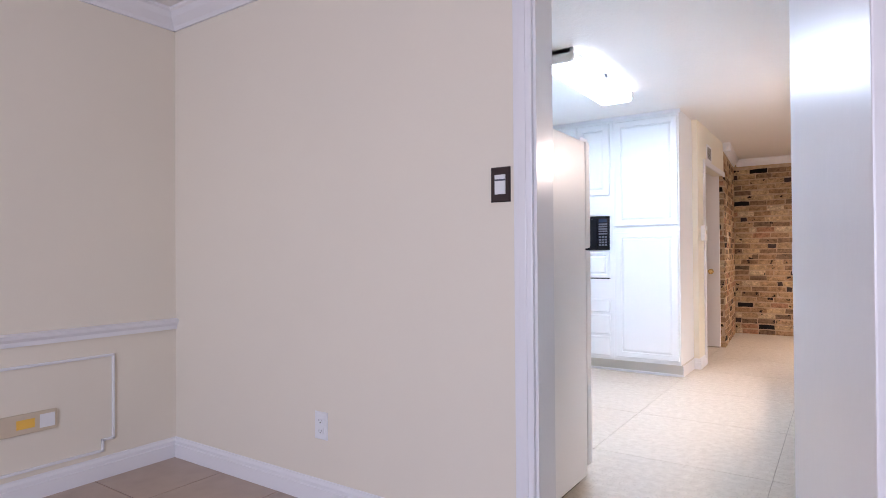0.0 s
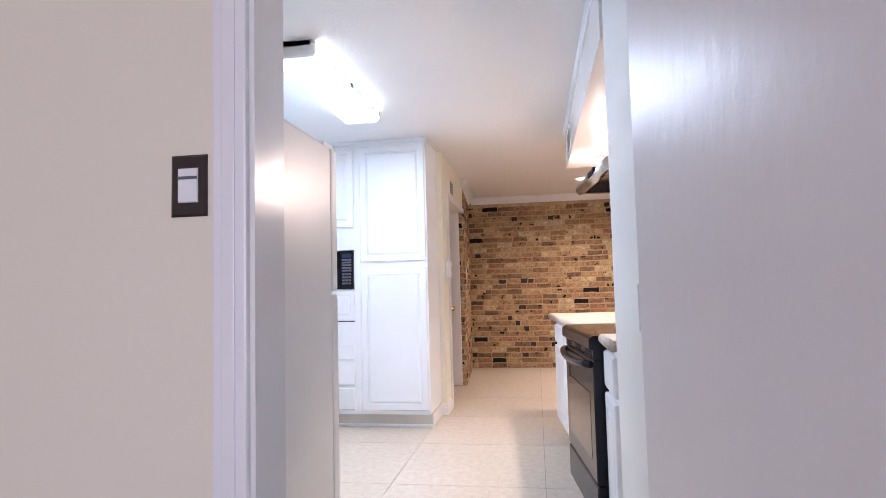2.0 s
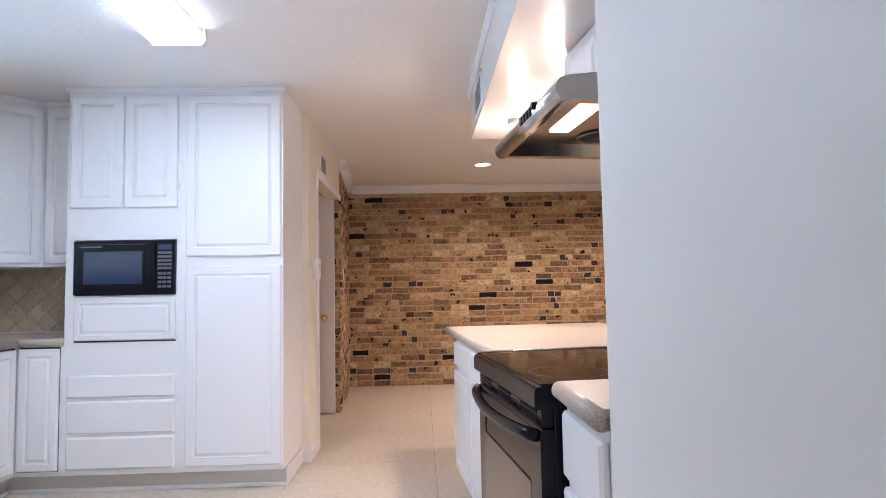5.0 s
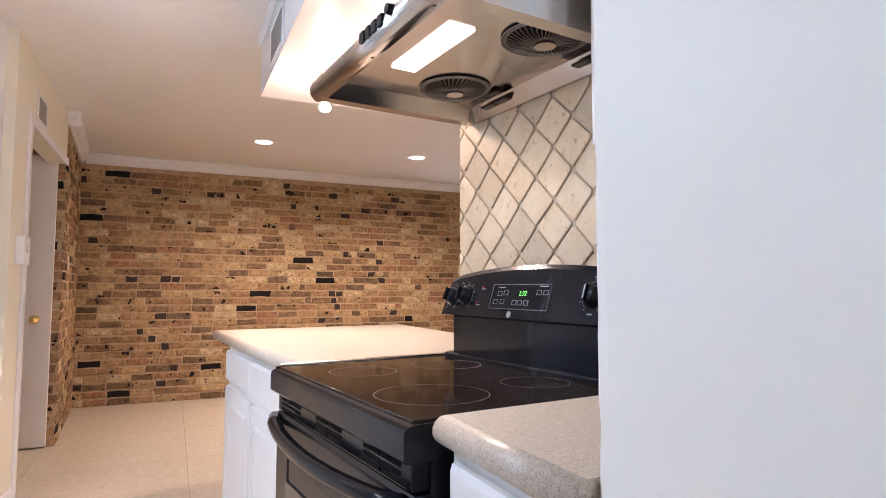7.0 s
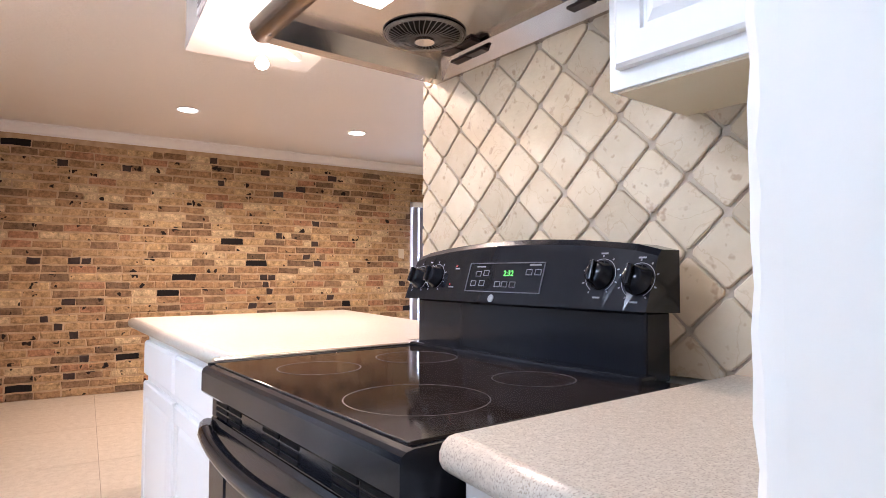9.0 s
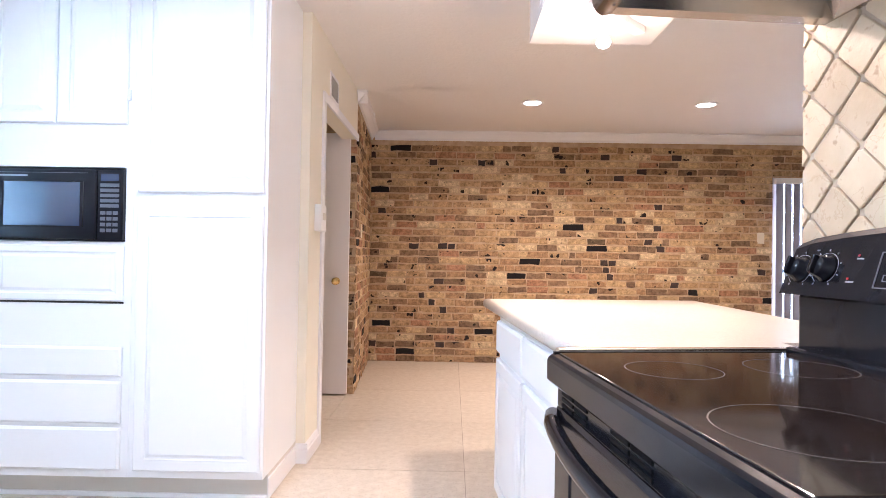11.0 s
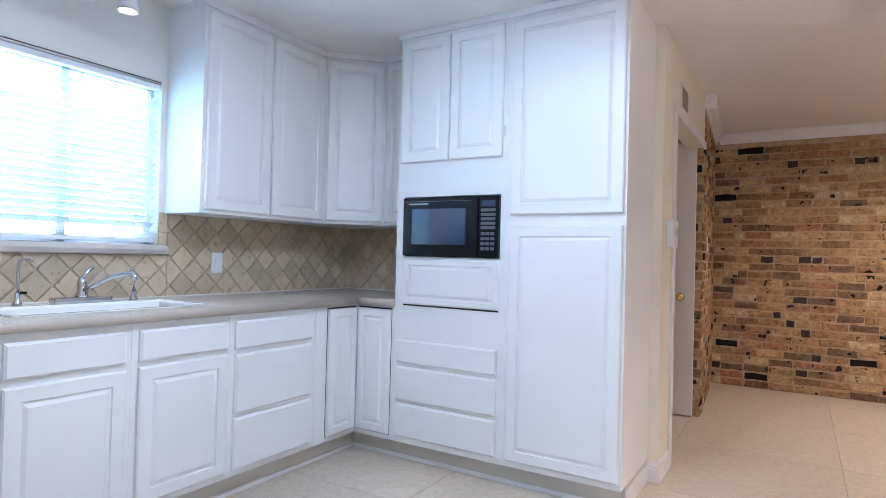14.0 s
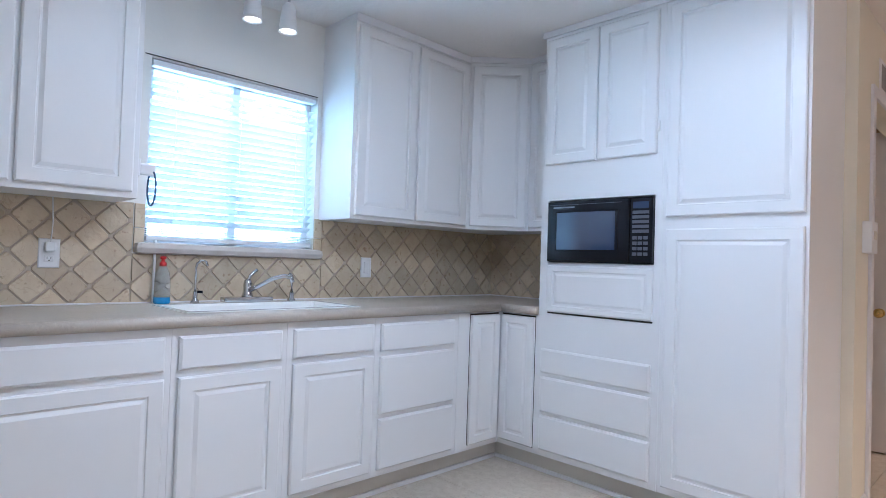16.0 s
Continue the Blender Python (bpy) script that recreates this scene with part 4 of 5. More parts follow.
# solid black bars in place of recessed slots, their shade put into the colour
for g in (0.045, 0.305, 0.565):
    for c_ in range(2):
        for k in range(4):
            bm = cuboid(bmesh.new(), g + c_ * 0.078, g + 0.07 + c_ * 0.078, 0.0022, 0.006, 0.824 + k * 0.0122, 0.8315 + k * 0.0122, 0.0008)
            part("vent_slot", bm, M_SLOT, stove)
# backguard with sloping control panel
bm = bmesh.new()
arch = lambda u: 0.027 * (1 - (2 * u - 1) ** 2) - 0.005 * max(0.0, abs(2 * u - 1) - 0.9) / 0.1
GX0, GX1 = -0.035, w - 0.048
cols = 16
lo, hi, bk = [], [], []
for k in range(cols + 1):
    u = k / cols
    x = GX0 + (GX1 - GX0) * u
    lo.append(bm.verts.new((x, 0.528, 1.055)))
    hi.append([bm.verts.new((x, 0.570, 1.160 + arch(u))), bm.verts.new((x, 0.582, 1.172 + arch(u))), bm.verts.new((x, 0.64, 1.172 + arch(u)))])
    bk.append(bm.verts.new((x, 0.64, 1.050)))
for k in range(cols):
    bm.faces.new((lo[k], lo[k + 1], hi[k + 1][0], hi[k][0]))
    for j in range(2):
        bm.faces.new((hi[k][j], hi[k + 1][j], hi[k + 1][j + 1], hi[k][j + 1]))
    bm.faces.new((hi[k][2], hi[k + 1][2], bk[k + 1], bk[k]))
    bm.faces.new((bk[k], bk[k + 1], lo[k + 1], lo[k]))
for k in (0, cols):
    bm.faces.new((lo[k], *hi[k], bk[k]))
part("control_panel", bm, M_BLACK, stove, "curved black control panel")
box("backguard", GX0 + 0.02, GX1 - 0.02, 0.560, 0.64, 0.92, 1.054, M_BLACK, stove, 0.006)


def on_panel(x, v):
    """A place on the sloping panel: x along it, v up from its lower edge; local -y points out of it."""
    sl = math.atan2(0.042, 0.105 + arch((x - GX0) / (GX1 - GX0)))
    return pose(x, 0.5275 + v * math.sin(sl), 1.055 + v * math.cos(sl), -math.degrees(sl))


for kx, kv in ((0.008, 0.058), (0.080, 0.062), (0.603, 0.068), (0.686, 0.060)):
    k = part("knob", lathe(bmesh.new(), ((0.029, 0), (0.029, 0.004), (0.024, 0.006), (0.022, 0.022), (0.017, 0.026)), (0, 0, 0), 24, "Y"), M_BLACK, stove, "round black burner knob", True)
    k.matrix_local = on_panel(kx, kv)
    bm = bmesh.new()
    a = [bm.verts.new((0.0345 * math.cos(t), -0.0006, 0.0345 * math.sin(t))) for t in (radians(-60 + 300 * q / 30) for q in range(31))]
    b = [bm.verts.new((0.0333 * math.cos(t), -0.0006, 0.0333 * math.sin(t))) for t in (radians(-60 + 300 * q / 30) for q in range(31))]
    for q in range(30):
        bm.faces.new((a[q], a[q + 1], b[q + 1], b[q]))
    part("dial_ring", bm, M_PRINT, k, "thin white dial ring")
    g = part("grip", cuboid(bmesh.new(), -0.005, 0.005, -0.036, -0.006, -0.020, 0.020, 0.003), M_BLACK, k)
    for a in range(9):
        ang = radians(-150 + a * 37)
        mk = box("dial_mark", -0.0012, 0.0012, -0.0012, 0.0, 0.038, 0.042, M_PRINT, k)
        mk.matrix_local = pose(0, 0, 0, 0, math.degrees(ang), 0)
d = part("display_frame", rings(bmesh.new(), 0, 0.245, 0, 0.071, ((0, 0.001), (0, -0.0015), (0.0018, -0.0015), (0.0018, 0.001)), False), M_KEY, stove)
d.matrix_local = on_panel(0.2125, 0.026)


def words(body, size, mat, parent, m, name):
    c = bpy.data.curves.new(name, "FONT")
    c.body, c.size, c.extrude, c.align_x, c.align_y = body, size, 0.0003, "CENTER", "CENTER"
    tmp = bpy.data.objects.new(name, c)
    me = bpy.data.meshes.new_from_object(tmp)
    bpy.data.objects.remove(tmp)
    me.materials.append(mat)
    ob = new(name, me)
    ob.parent = parent
    ob.matrix_local = m @ pose(0, 0, 0, 90)
    return ob


words("2:32", 0.019, G_CLOCK, stove, on_panel(0.353, 0.070) @ pose(0, -0.002, 0), "clock_digits")
for bx_, bv in ((0.250, 0.070), (0.277, 0.072), (0.238, 0.046), (0.268, 0.047), (0.322, 0.045), (0.345, 0.045), (0.371, 0.045), (0.415, 0.074), (0.441, 0.074)):
    b = part("touch_key", rings(bmesh.new(), -0.009, 0.009, -0.0065, 0.0065, ((0, 0.001), (0, -0.0012), (0.0009, -0.0012), (0.0009, 0.001)), False), M_PRINT, stove)
    b.matrix_local = on_panel(bx_, bv)
for bx_, bv, wd in ((0.255, 0.086, 0.030), (0.43, 0.089, 0.034), (0.045, 0.101, 0.008), (0.155, 0.034, 0.02), (0.165, 0.082, 0.016), (0.603, 0.112, 0.016), (0.686, 0.103, 0.016), (0.603, 0.022, 0.016), (0.686, 0.016, 0.016)):
    b = box("printed_line", -wd / 2, wd / 2, -0.0012, 0, 0, 0.003, M_PRINT, stove)
    b.matrix_local = on_panel(bx_, bv)
for bx_, bv in ((0.16, 0.090), (0.148, 0.042)):
    b = box("warning_light", -0.002, 0.002, -0.0014, 0, -0.002, 0.002, M_RED, stove)
    b.matrix_local = on_panel(bx_, bv)
b = part("badge", lathe(bmesh.new(), ((0.009, 0), (0.009, 0.002), (0.0065, 0.0026)), (0, 0, 0), 20, "Y"), M_PRINT, stove, "small round pale badge")
b.matrix_local = on_panel(0.312, 0.011)

# peninsula, turned a little with the range wall
PEN = -85.0
for a0, a1, deep, lab in ((0.0, 0.545, 0.62, "white peninsula base cabinet at the free end"), (0.545, 1.30, 0.60, "white peninsula base cabinet beside the range")):
    c = thing("base_cabinet", pose(0.352, 4.71, 0, 0, 0, PEN) @ pose(a0, 0, 0), lab, "cabinet", "base cabinets at the range")
    carcass(c, a1 - a0, deep, 0.10, 0.875)
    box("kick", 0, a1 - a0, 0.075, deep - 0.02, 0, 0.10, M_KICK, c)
    front("drawer_front", c, 0.015, a1 - a0 - 0.015, 0.715, 0.85, SLAB)
    front("door", c, 0.015, a1 - a0 - 0.015, 0.125, 0.690, RAISED)
slab([(0.453, 3.402), (0.985, 3.463), (0.985, 3.665), (1.36, 3.665), (1.36, 5.135), (0.315, 5.03)], "worktop", "pale speckled laminate peninsula worktop under a spot light",
     [((0.453, 3.402), (0.315, 5.03)), ((0.315, 5.03), (1.36, 5.135)), ((1.36, 5.135), (1.36, 3.67))])

# cabinet over the hood, hood, and wall cabinet beside it
over = thing("wall_cabinet", pose(0.774, 3.545, 0, 0, 0, -83.6), "white wall cabinet over the range hood", "cabinet", "wall cabinets")
carcass(over, w, 0.295, 1.87, 2.137)
front("door", over, 0.02, w / 2 - 0.006, 1.885, 2.125, NARROW)
front("door", over, w / 2 + 0.006, w - 0.02, 1.885, 2.125, NARROW)
upr = thing("wall_cabinet", pose(0.898, 2.758, 0.018, 0, 0, -83.6), "white wall cabinet between hood and wall", "cabinet", "wall cabinets")
carcass(upr, 0.42, 0.255, 1.42, 2.119)
front("door", upr, 0.022, 0.40, 1.452, 2.108, RAISED)
box("underside", 0.01, 0.41, 0.01, 0.25, 1.416, 1.42, M_IVORY, upr, 0, "unpainted tan cabinet underside")

hood = thing("range_hood", pose(0.460, 3.527, 1.705, 0, 0, -84.2), "stainless steel range hood under the cabinet", "range hood")
hw = 0.77
HP = [(0.045, 0.0), (0.60, 0.0), (0.60, 0.16), (0.315, 0.16), (0.26, 0.125), (0.20, 0.095), (0.13, 0.080), (0.08, 0.074), (0.045, 0.070)]
HP += [(0.034 - 0.034 * math.cos(a), 0.030 + 0.036 * math.sin(a)) for a in (radians(80 - 17 * k) for k in range(10))]
bm = bmesh.new()
prism(bm, HP, 0.0, hw, "x")
bm.normal_update()
bmesh.ops.delete(bm, geom=[f for f in bm.faces if abs(abs(f.normal.z) - 1) < 1e-3 and f.calc_area() > 0.2 and f.calc_center_median().z < 0.05], context="FACES")
shell = part("shell", bm, M_STEEL, hood)
for p in shell.data.polygons:
    p.use_smooth = len(p.vertices) == 4
bm = bmesh.new()
rim = [(0.04, 0.045), (hw - 0.04, 0.045), (hw - 0.04, 0.575), (0.04, 0.575)]
out = [bm.verts.new((x, y, 0.0)) for x, y in ((0, 0.04), (hw, 0.04), (hw, 0.60), (0, 0.60))]
inn = [bm.verts.new((x, y, 0.0)) for x, y in rim]
dep = [bm.verts.new((x + (0.03 if x < 0.3 else -0.03), y + (0.03 if y < 0.3 else -0.03), 0.045)) for x, y in rim]
for a, b in ((out, inn), (inn, dep)):
    for k in range(4):
        bm.faces.new((a[k], a[(k + 1) % 4], b[(k + 1) % 4], b[k]))
bm.faces.new(dep)
part("underpan", bm, M_STEELD, hood, "darker mottled steel underside")
box("lamp_lens", 0.265, 0.575, 0.146, 0.22, 0.038, 0.046, G_HOOD, hood, 0.004, "glowing rectangular lamp lens")
for fx in (0.206, 0.625):
    f = part("fan_grille", bmesh.new(), M_FAN, hood, "round wire fan grille")
    bm = bmesh.new()
    for r in (0.107, 0.101, 0.096, 0.028):
        pts = [(fx + r * math.cos(a), 0.39 + r * math.sin(a), 0.040 - 0.010 * (r < 0.05)) for a in (2 * math.pi * k / 32 for k in range(33))]
        bent(bm, pts, 0.0022, 6)
    for k in range(40):
        a = 2 * math.pi * k / 40
        bent(bm, [(fx + 0.024 * math.cos(a), 0.39 + 0.024 * math.sin(a), 0.028), (fx + 0.066 * math.cos(a + 0.12), 0.39 + 0.066 * math.sin(a + 0.12), 0.029),
                  (fx + 0.102 * math.cos(a + 0.2), 0.39 + 0.102 * math.sin(a + 0.2), 0.040)], 0.0014, 4)
    bm.to_mesh(f.data)
    bm.free()
    part("fan_hub", lathe(bmesh.new(), ((0.026, 0.0), (0.026, 0.008), (0.012, 0.012)), (fx, 0.39, 0.020), 20), M_STEELD, f)
    # flat black disc: the shade of the fan opening as colour
    part("fan_well", lathe(bmesh.new(), ((0.106, 0.0), (0.107, 0.004)), (fx, 0.39, 0.040), 32), M_SLOT, f, "black disc painted in for the shaded fan opening")
for bx_ in (0.20, 0.63):
    for k in range(2):
        for j in range(2):
            box("vent_plate", bx_ - 0.07 + j * 0.07, bx_ - 0.005 + j * 0.07, 0.50 + k * 0.035, 0.53 + k * 0.035, 0.036 - k * 0.016, 0.044 - k * 0.016, M_DARKPL, hood, 0.002)
for k in range(4):
    part("switch", cuboid(bmesh.new(), 0.40 + k * 0.035, 0.425 + k * 0.035, -0.006, 0.01, 0.022, 0.05, 0.003), M_BLACK, hood, "black rocker switch")
part("switch_knob", lathe(bmesh.new(), ((0.014, 0), (0.012, 0.016)), (0.57, 0.004, 0.04), 14, "Y"), M_BLACK, hood)
for x in (0.06, 0.40, hw - 0.06):
    part("screw", lathe(bmesh.new(), ((0.005, 0), (0.004, -0.002)), (x, 0.03, -0.002), 10), M_GAP, hood)

# soffit vent, track spot
def grille(m, w_, h_, label):
    g = thing("air_vent", m, label, "vent")
    part("frame", rings(bmesh.new(), 0, w_, 0, h_, ((0, 0), (0, -0.006), (0.004, -0.008), (0.02, -0.008), (0.022, -0.002))), M_TRIM, g)
    n_ = int((h_ - 0.04) / 0.016)
    for k in range(n_):
        s_ = box("slat", 0.02, w_ - 0.02, -0.0008, 0.0008, -0.0055, 0.0055, M_VENT, g)
        s_.matrix_local = pose(0, -0.005, 0.028 + k * 0.016, 50)
    # dark sheet in place of the shade behind the slats
    box("backing", 0.02, w_ - 0.02, -0.003, -0.001, 0.02, h_ - 0.02, M_GAP, g)
    return g


grille(pose(0.489, 4.54, 2.15, 0, 0, -90), 0.34, 0.19, "white metal air vent on the soffit")
grille(pose(-0.64, 5.77, 2.10, 0, 0, 90), 0.26, 0.17, "white metal air vent over the hall opening")
track = thing("spot_light", pose(0.734, 4.503, 2.14), "white spot light under the soffit, switched on", "spot light")
part("plate", cuboid(bmesh.new(), -0.025, 0.025, -0.08, 0.30, -0.03, 0.002, 0.004), M_WPLAST, track).matrix_local = pose(0, 0, 0, 0, 0, -45)
part("stem", tube(bmesh.new(), (0, 0, -0.125), (0, 0, -0.015), 0.008, 10), M_WPLAST, track)
part("bulb", lathe(bmesh.new(), ((0.010, -0.115), (0.022, -0.128), (0.029, -0.145), (0.022, -0.160), (0.008, -0.167))), G_SPOT, track, "glowing bulb", True)
track2 = copy_thing(track, pose(0.86, 3.98, 2.14))

for sx, sy in ((0.80, 7.13), (2.27, 7.13)):
    rl = thing("recessed_light", pose(sx, sy, CEIL), "white recessed ceiling light, switched on", "ceiling light", "recessed lights")
    part("trim_ring", lathe(bmesh.new(), ((0.095, 0.0), (0.095, -0.004), (0.085, -0.008), (0.072, -0.003), (0.072, 0.0)), (0, 0, 0), 32), M_WPLAST, rl)
    part("lens", lathe(bmesh.new(), ((0.071, -0.0045), (0.071, -0.002)), (0, 0, 0), 32), G_WARM, rl)

# fluorescent fixture
fl = thing("fluorescent_fixture", pose(-1.0, 2.68, 2.44), "white fluorescent ceiling fixture, switched on", "ceiling light")
box("housing", -0.115, 0.115, 0, 1.28, -0.035, -0.001, M_WPLAST, fl, 0.004)
bm = bmesh.new()
prism(bm, [(-0.125, -0.034), (-0.128, -0.058), (-0.112, -0.078), (0.112, -0.078), (0.128, -0.058), (0.125, -0.034)], 0.03, 1.25, "y")
part("lens", bm, G_TUBE, fl, "glowing white wrap lens")
for y in (0, 1.25):
    bm = bmesh.new()
    prism(bm, [(-0.13, -0.0), (-0.133, -0.06), (-0.115, -0.083), (0.115, -0.083), (0.133, -0.06), (0.13, 0.0)], y, y + 0.03, "y")
    part("end_cap", bm, M_WPLAST, fl)
box("clip", 0.128, 0.14, 0.60, 0.63, -0.05, -0.02, M_KEY, fl, 0.002)

# two spots over the sink
sp = thing("spot_light", pose(-2.58, 3.39, CEIL), "white twin spot light over the sink, switched on", "spot light")
part("bar", cuboid(bmesh.new(), -0.02, 0.02, -0.20, 0.20, -0.03, 0.0, 0.004), M_WPLAST, sp)
for yy, tz in ((-0.08, 10), (0.10, -6)):
    part("arm", tube(bmesh.new(), (0, yy, -0.03), (0.0, yy, -0.09), 0.007, 8), M_CHROME, sp)
    part("shade", lathe(bmesh.new(), ((0.018, -0.08), (0.032, -0.10), (0.042, -0.20), (0.044, -0.218), (0.038, -0.216), (0.03, -0.11)), (0, yy, 0), 20), M_WPLAST, sp, "", True)
    part("bulb", lathe(bmesh.new(), ((0.02, -0.15), (0.036, -0.205), (0.03, -0.214)), (0, yy, 0), 18), G_WARM, sp, "glowing bulb", True)

# ---- refrigerator ----
fr = thing("refrigerator", pose(-1.35, 1.155, 0), "white pebbled-enamel refrigerator beside the doorway", "refrigerator")
box("body", 0, 0.81, 0, 0.84, 0.03, 1.695, M_FRIDGE, fr, 0.012)
box("base", 0.03, 0.78, 0.03, 0.80, 0, 0.03, M_BLACK, fr)
box("freezer_door", 0.002, 0.808, 0.852, 0.915, 1.16, 1.70, M_FRIDGE, fr, 0.014)
box("fridge_door", 0.002, 0.808, 0.852, 0.915, 0.07, 1.15, M_FRIDGE, fr, 0.014)
box("door_gasket", 0.012, 0.798, 0.838, 0.853, 0.08, 1.69, M_KEY, fr)
box("hinge_cover", 0.74, 0.80, 0.80, 0.90, 1.696, 1.715, M_WPLAST, fr, 0.005)

# ---- switches and sockets ----
def plate(m, label, category, mat, kind_, w_=0.075, h_=0.118, deco=None):
    p = thing(kind_, m, label, category)
    part("plate", rings(bmesh.new(), -w_ / 2, w_ / 2, -h_ / 2, h_ / 2, ((0, 0), (0, -0.003), (0.004, -0.006))), mat, p)
    return p


sw = plate(pose(-0.462, 0.97, 1.375), "dark bronze switch plate with white rocker switch", "light switch", M_DARKPL, "light_switch", 0.076, 0.122)
part("rocker", rings(bmesh.new(), -0.021, 0.021, -0.034, 0.034, ((0, 0), (0, -0.008), (0.002, -0.010))), M_WPLAST, sw, "white rocker")
part("slider", cuboid(bmesh.new(), -0.021, 0.021, -0.012, -0.0095, 0.012, 0.018, 0.001), M_KEY, sw)


def socket(m, label, mat=None):
    p = plate(m, label, "socket", mat or M_WPLAST, "wall_socket")
    for z in (-0.022, 0.022):
        part("receptacle", rings(bmesh.new(), -0.017, 0.017, z - 0.014, z + 0.014, ((0, -0.005), (0, -0.008), (0.004, -0.009))), mat or M_WPLAST, p)
        for x in (-0.007, 0.006):
            box("slot", x - 0.001, x + 0.001, -0.0098, -0.0088, z - 0.002, z + 0.007, M_GAP, p)
        box("ground_hole", -0.0025, 0.0025, -0.0098, -0.0088, z - 0.009, z - 0.005, M_GAP, p)
    return p


socket(pose(-1.347, 0.97, 0.40), "white wall socket low on the dining wall")
s1 = socket(pose(LEFT + 0.012, 2.62, 1.13, 0, 0, 90), "white wall socket with a plug in the backsplash")
part("plug", cuboid(bmesh.new(), -0.018, 0.018, -0.04, -0.008, 0.008, 0.045, 0.005), M_WPLAST, s1, "white plug")
part("plug_cord", bent(bmesh.new(), [(0, -0.03, 0.04), (0, -0.034, 0.07), (0.004, -0.03, 0.13), (0, -0.02, 0.24)], 0.003, 8), M_WPLAST, s1, "white cord running up")
s2_ = plate(pose(LEFT + 0.012, 4.21, 1.10, 0, 0, 90), "white rocker switch on the backsplash", "light switch", M_WPLAST, "light_switch")
part("rocker", rings(bmesh.new(), -0.017, 0.017, -0.034, 0.034, ((0, -0.004), (0, -0.008), (0.002, -0.010))), M_WPLAST, s2_)
th = thing("thermostat", pose(-0.64, 5.49, 1.33, 0, 0, 90), "white thermostat on the cream hall wall", "thermostat")
box("body", -0.065, 0.065, -0.04, 0, -0.075, 0.075, M_WPLAST, th, 0.005)
box("dial", -0.03, 0.03, -0.044, -0.04, -0.01, 0.03, M_KICK, th, 0.003)
bs = plate(pose(3.38, BRICK_Y, 1.36), "ivory switch plate on the brick wall", "light switch", M_IVORY, "light_switch")
box("toggle", -0.004, 0.004, -0.018, -0.006, -0.012, 0.006, M_IVORY, bs)
bs2 = plate(pose(-0.658, 7.22, 1.33, 0, 0, 93.8), "ivory switch plate on the brick return", "light switch", M_IVORY, "light_switch")
box("toggle", -0.004, 0.004, -0.018, -0.006, -0.012, 0.006, M_IVORY, bs2)
jb = thing("junction_plate", pose(-2.45, 0.30, 0.405, 0, 0, 90), "tan outlet plate with a yellow sticker", "wall plate")
box("plate", -0.19, 0.09, -0.01, 0, -0.045, 0.045, M_TANBOX, jb, 0.003)
box("sticker", -0.07, 0.0, -0.012, -0.0095, -0.02, 0.02, M_YELLOW, jb, 0, "orange yellow sticker")
box("white_insert", 0.02, 0.08, -0.0125, -0.0095, -0.03, 0.03, M_WPLAST, jb)

# towel ring at the wall cabinet's end
ring = thing("towel_ring", pose(-2.60, 2.856, 1.47), "dark blue ring hanging from a white hook", "towel ring")
box("mount_plate", -0.025, 0.025, -0.012, 0.008, -0.02, 0.05, M_WPLAST, ring, 0.003)
part("hook", cuboid(bmesh.new(), -0.02, 0.02, 0.004, 0.07, -0.01, 0.035, 0.008), M_WPLAST, ring, "white plastic hook")
bm = bmesh.new()
bent(bm, [(0.05 * math.cos(a), 0.06, -0.062 + 0.07 * math.sin(a)) for a in (2 * math.pi * k / 28 for k in range(29))], 0.004, 8)
part("ring", bm, material("navy_plastic", (0.03, 0.07, 0.14), 0.35, bump=0), ring, "dark blue ring")

# ---- pieces: backsplash tiles ----
def clip(poly, lo_u, hi_u, lo_v, hi_v):
    for axis, bound, keep in ((0, lo_u, 1), (0, hi_u, -1), (1, lo_v, 1), (1, hi_v, -1)):
        out_ = []
        for p, q in zip(poly, poly[1:] + poly[:1]):
            ip, iq = (p[axis] - bound) * keep >= 0, (q[axis] - bound) * keep >= 0
            if ip:
                out_.append(p)
            if ip != iq:
                f_ = (bound - p[axis]) / (q[axis] - p[axis])
                out_.append((p[0] + f_ * (q[0] - p[0]), p[1] + f_ * (q[1] - p[1])))
        poly = out_
        if not poly:
            return []
    return poly


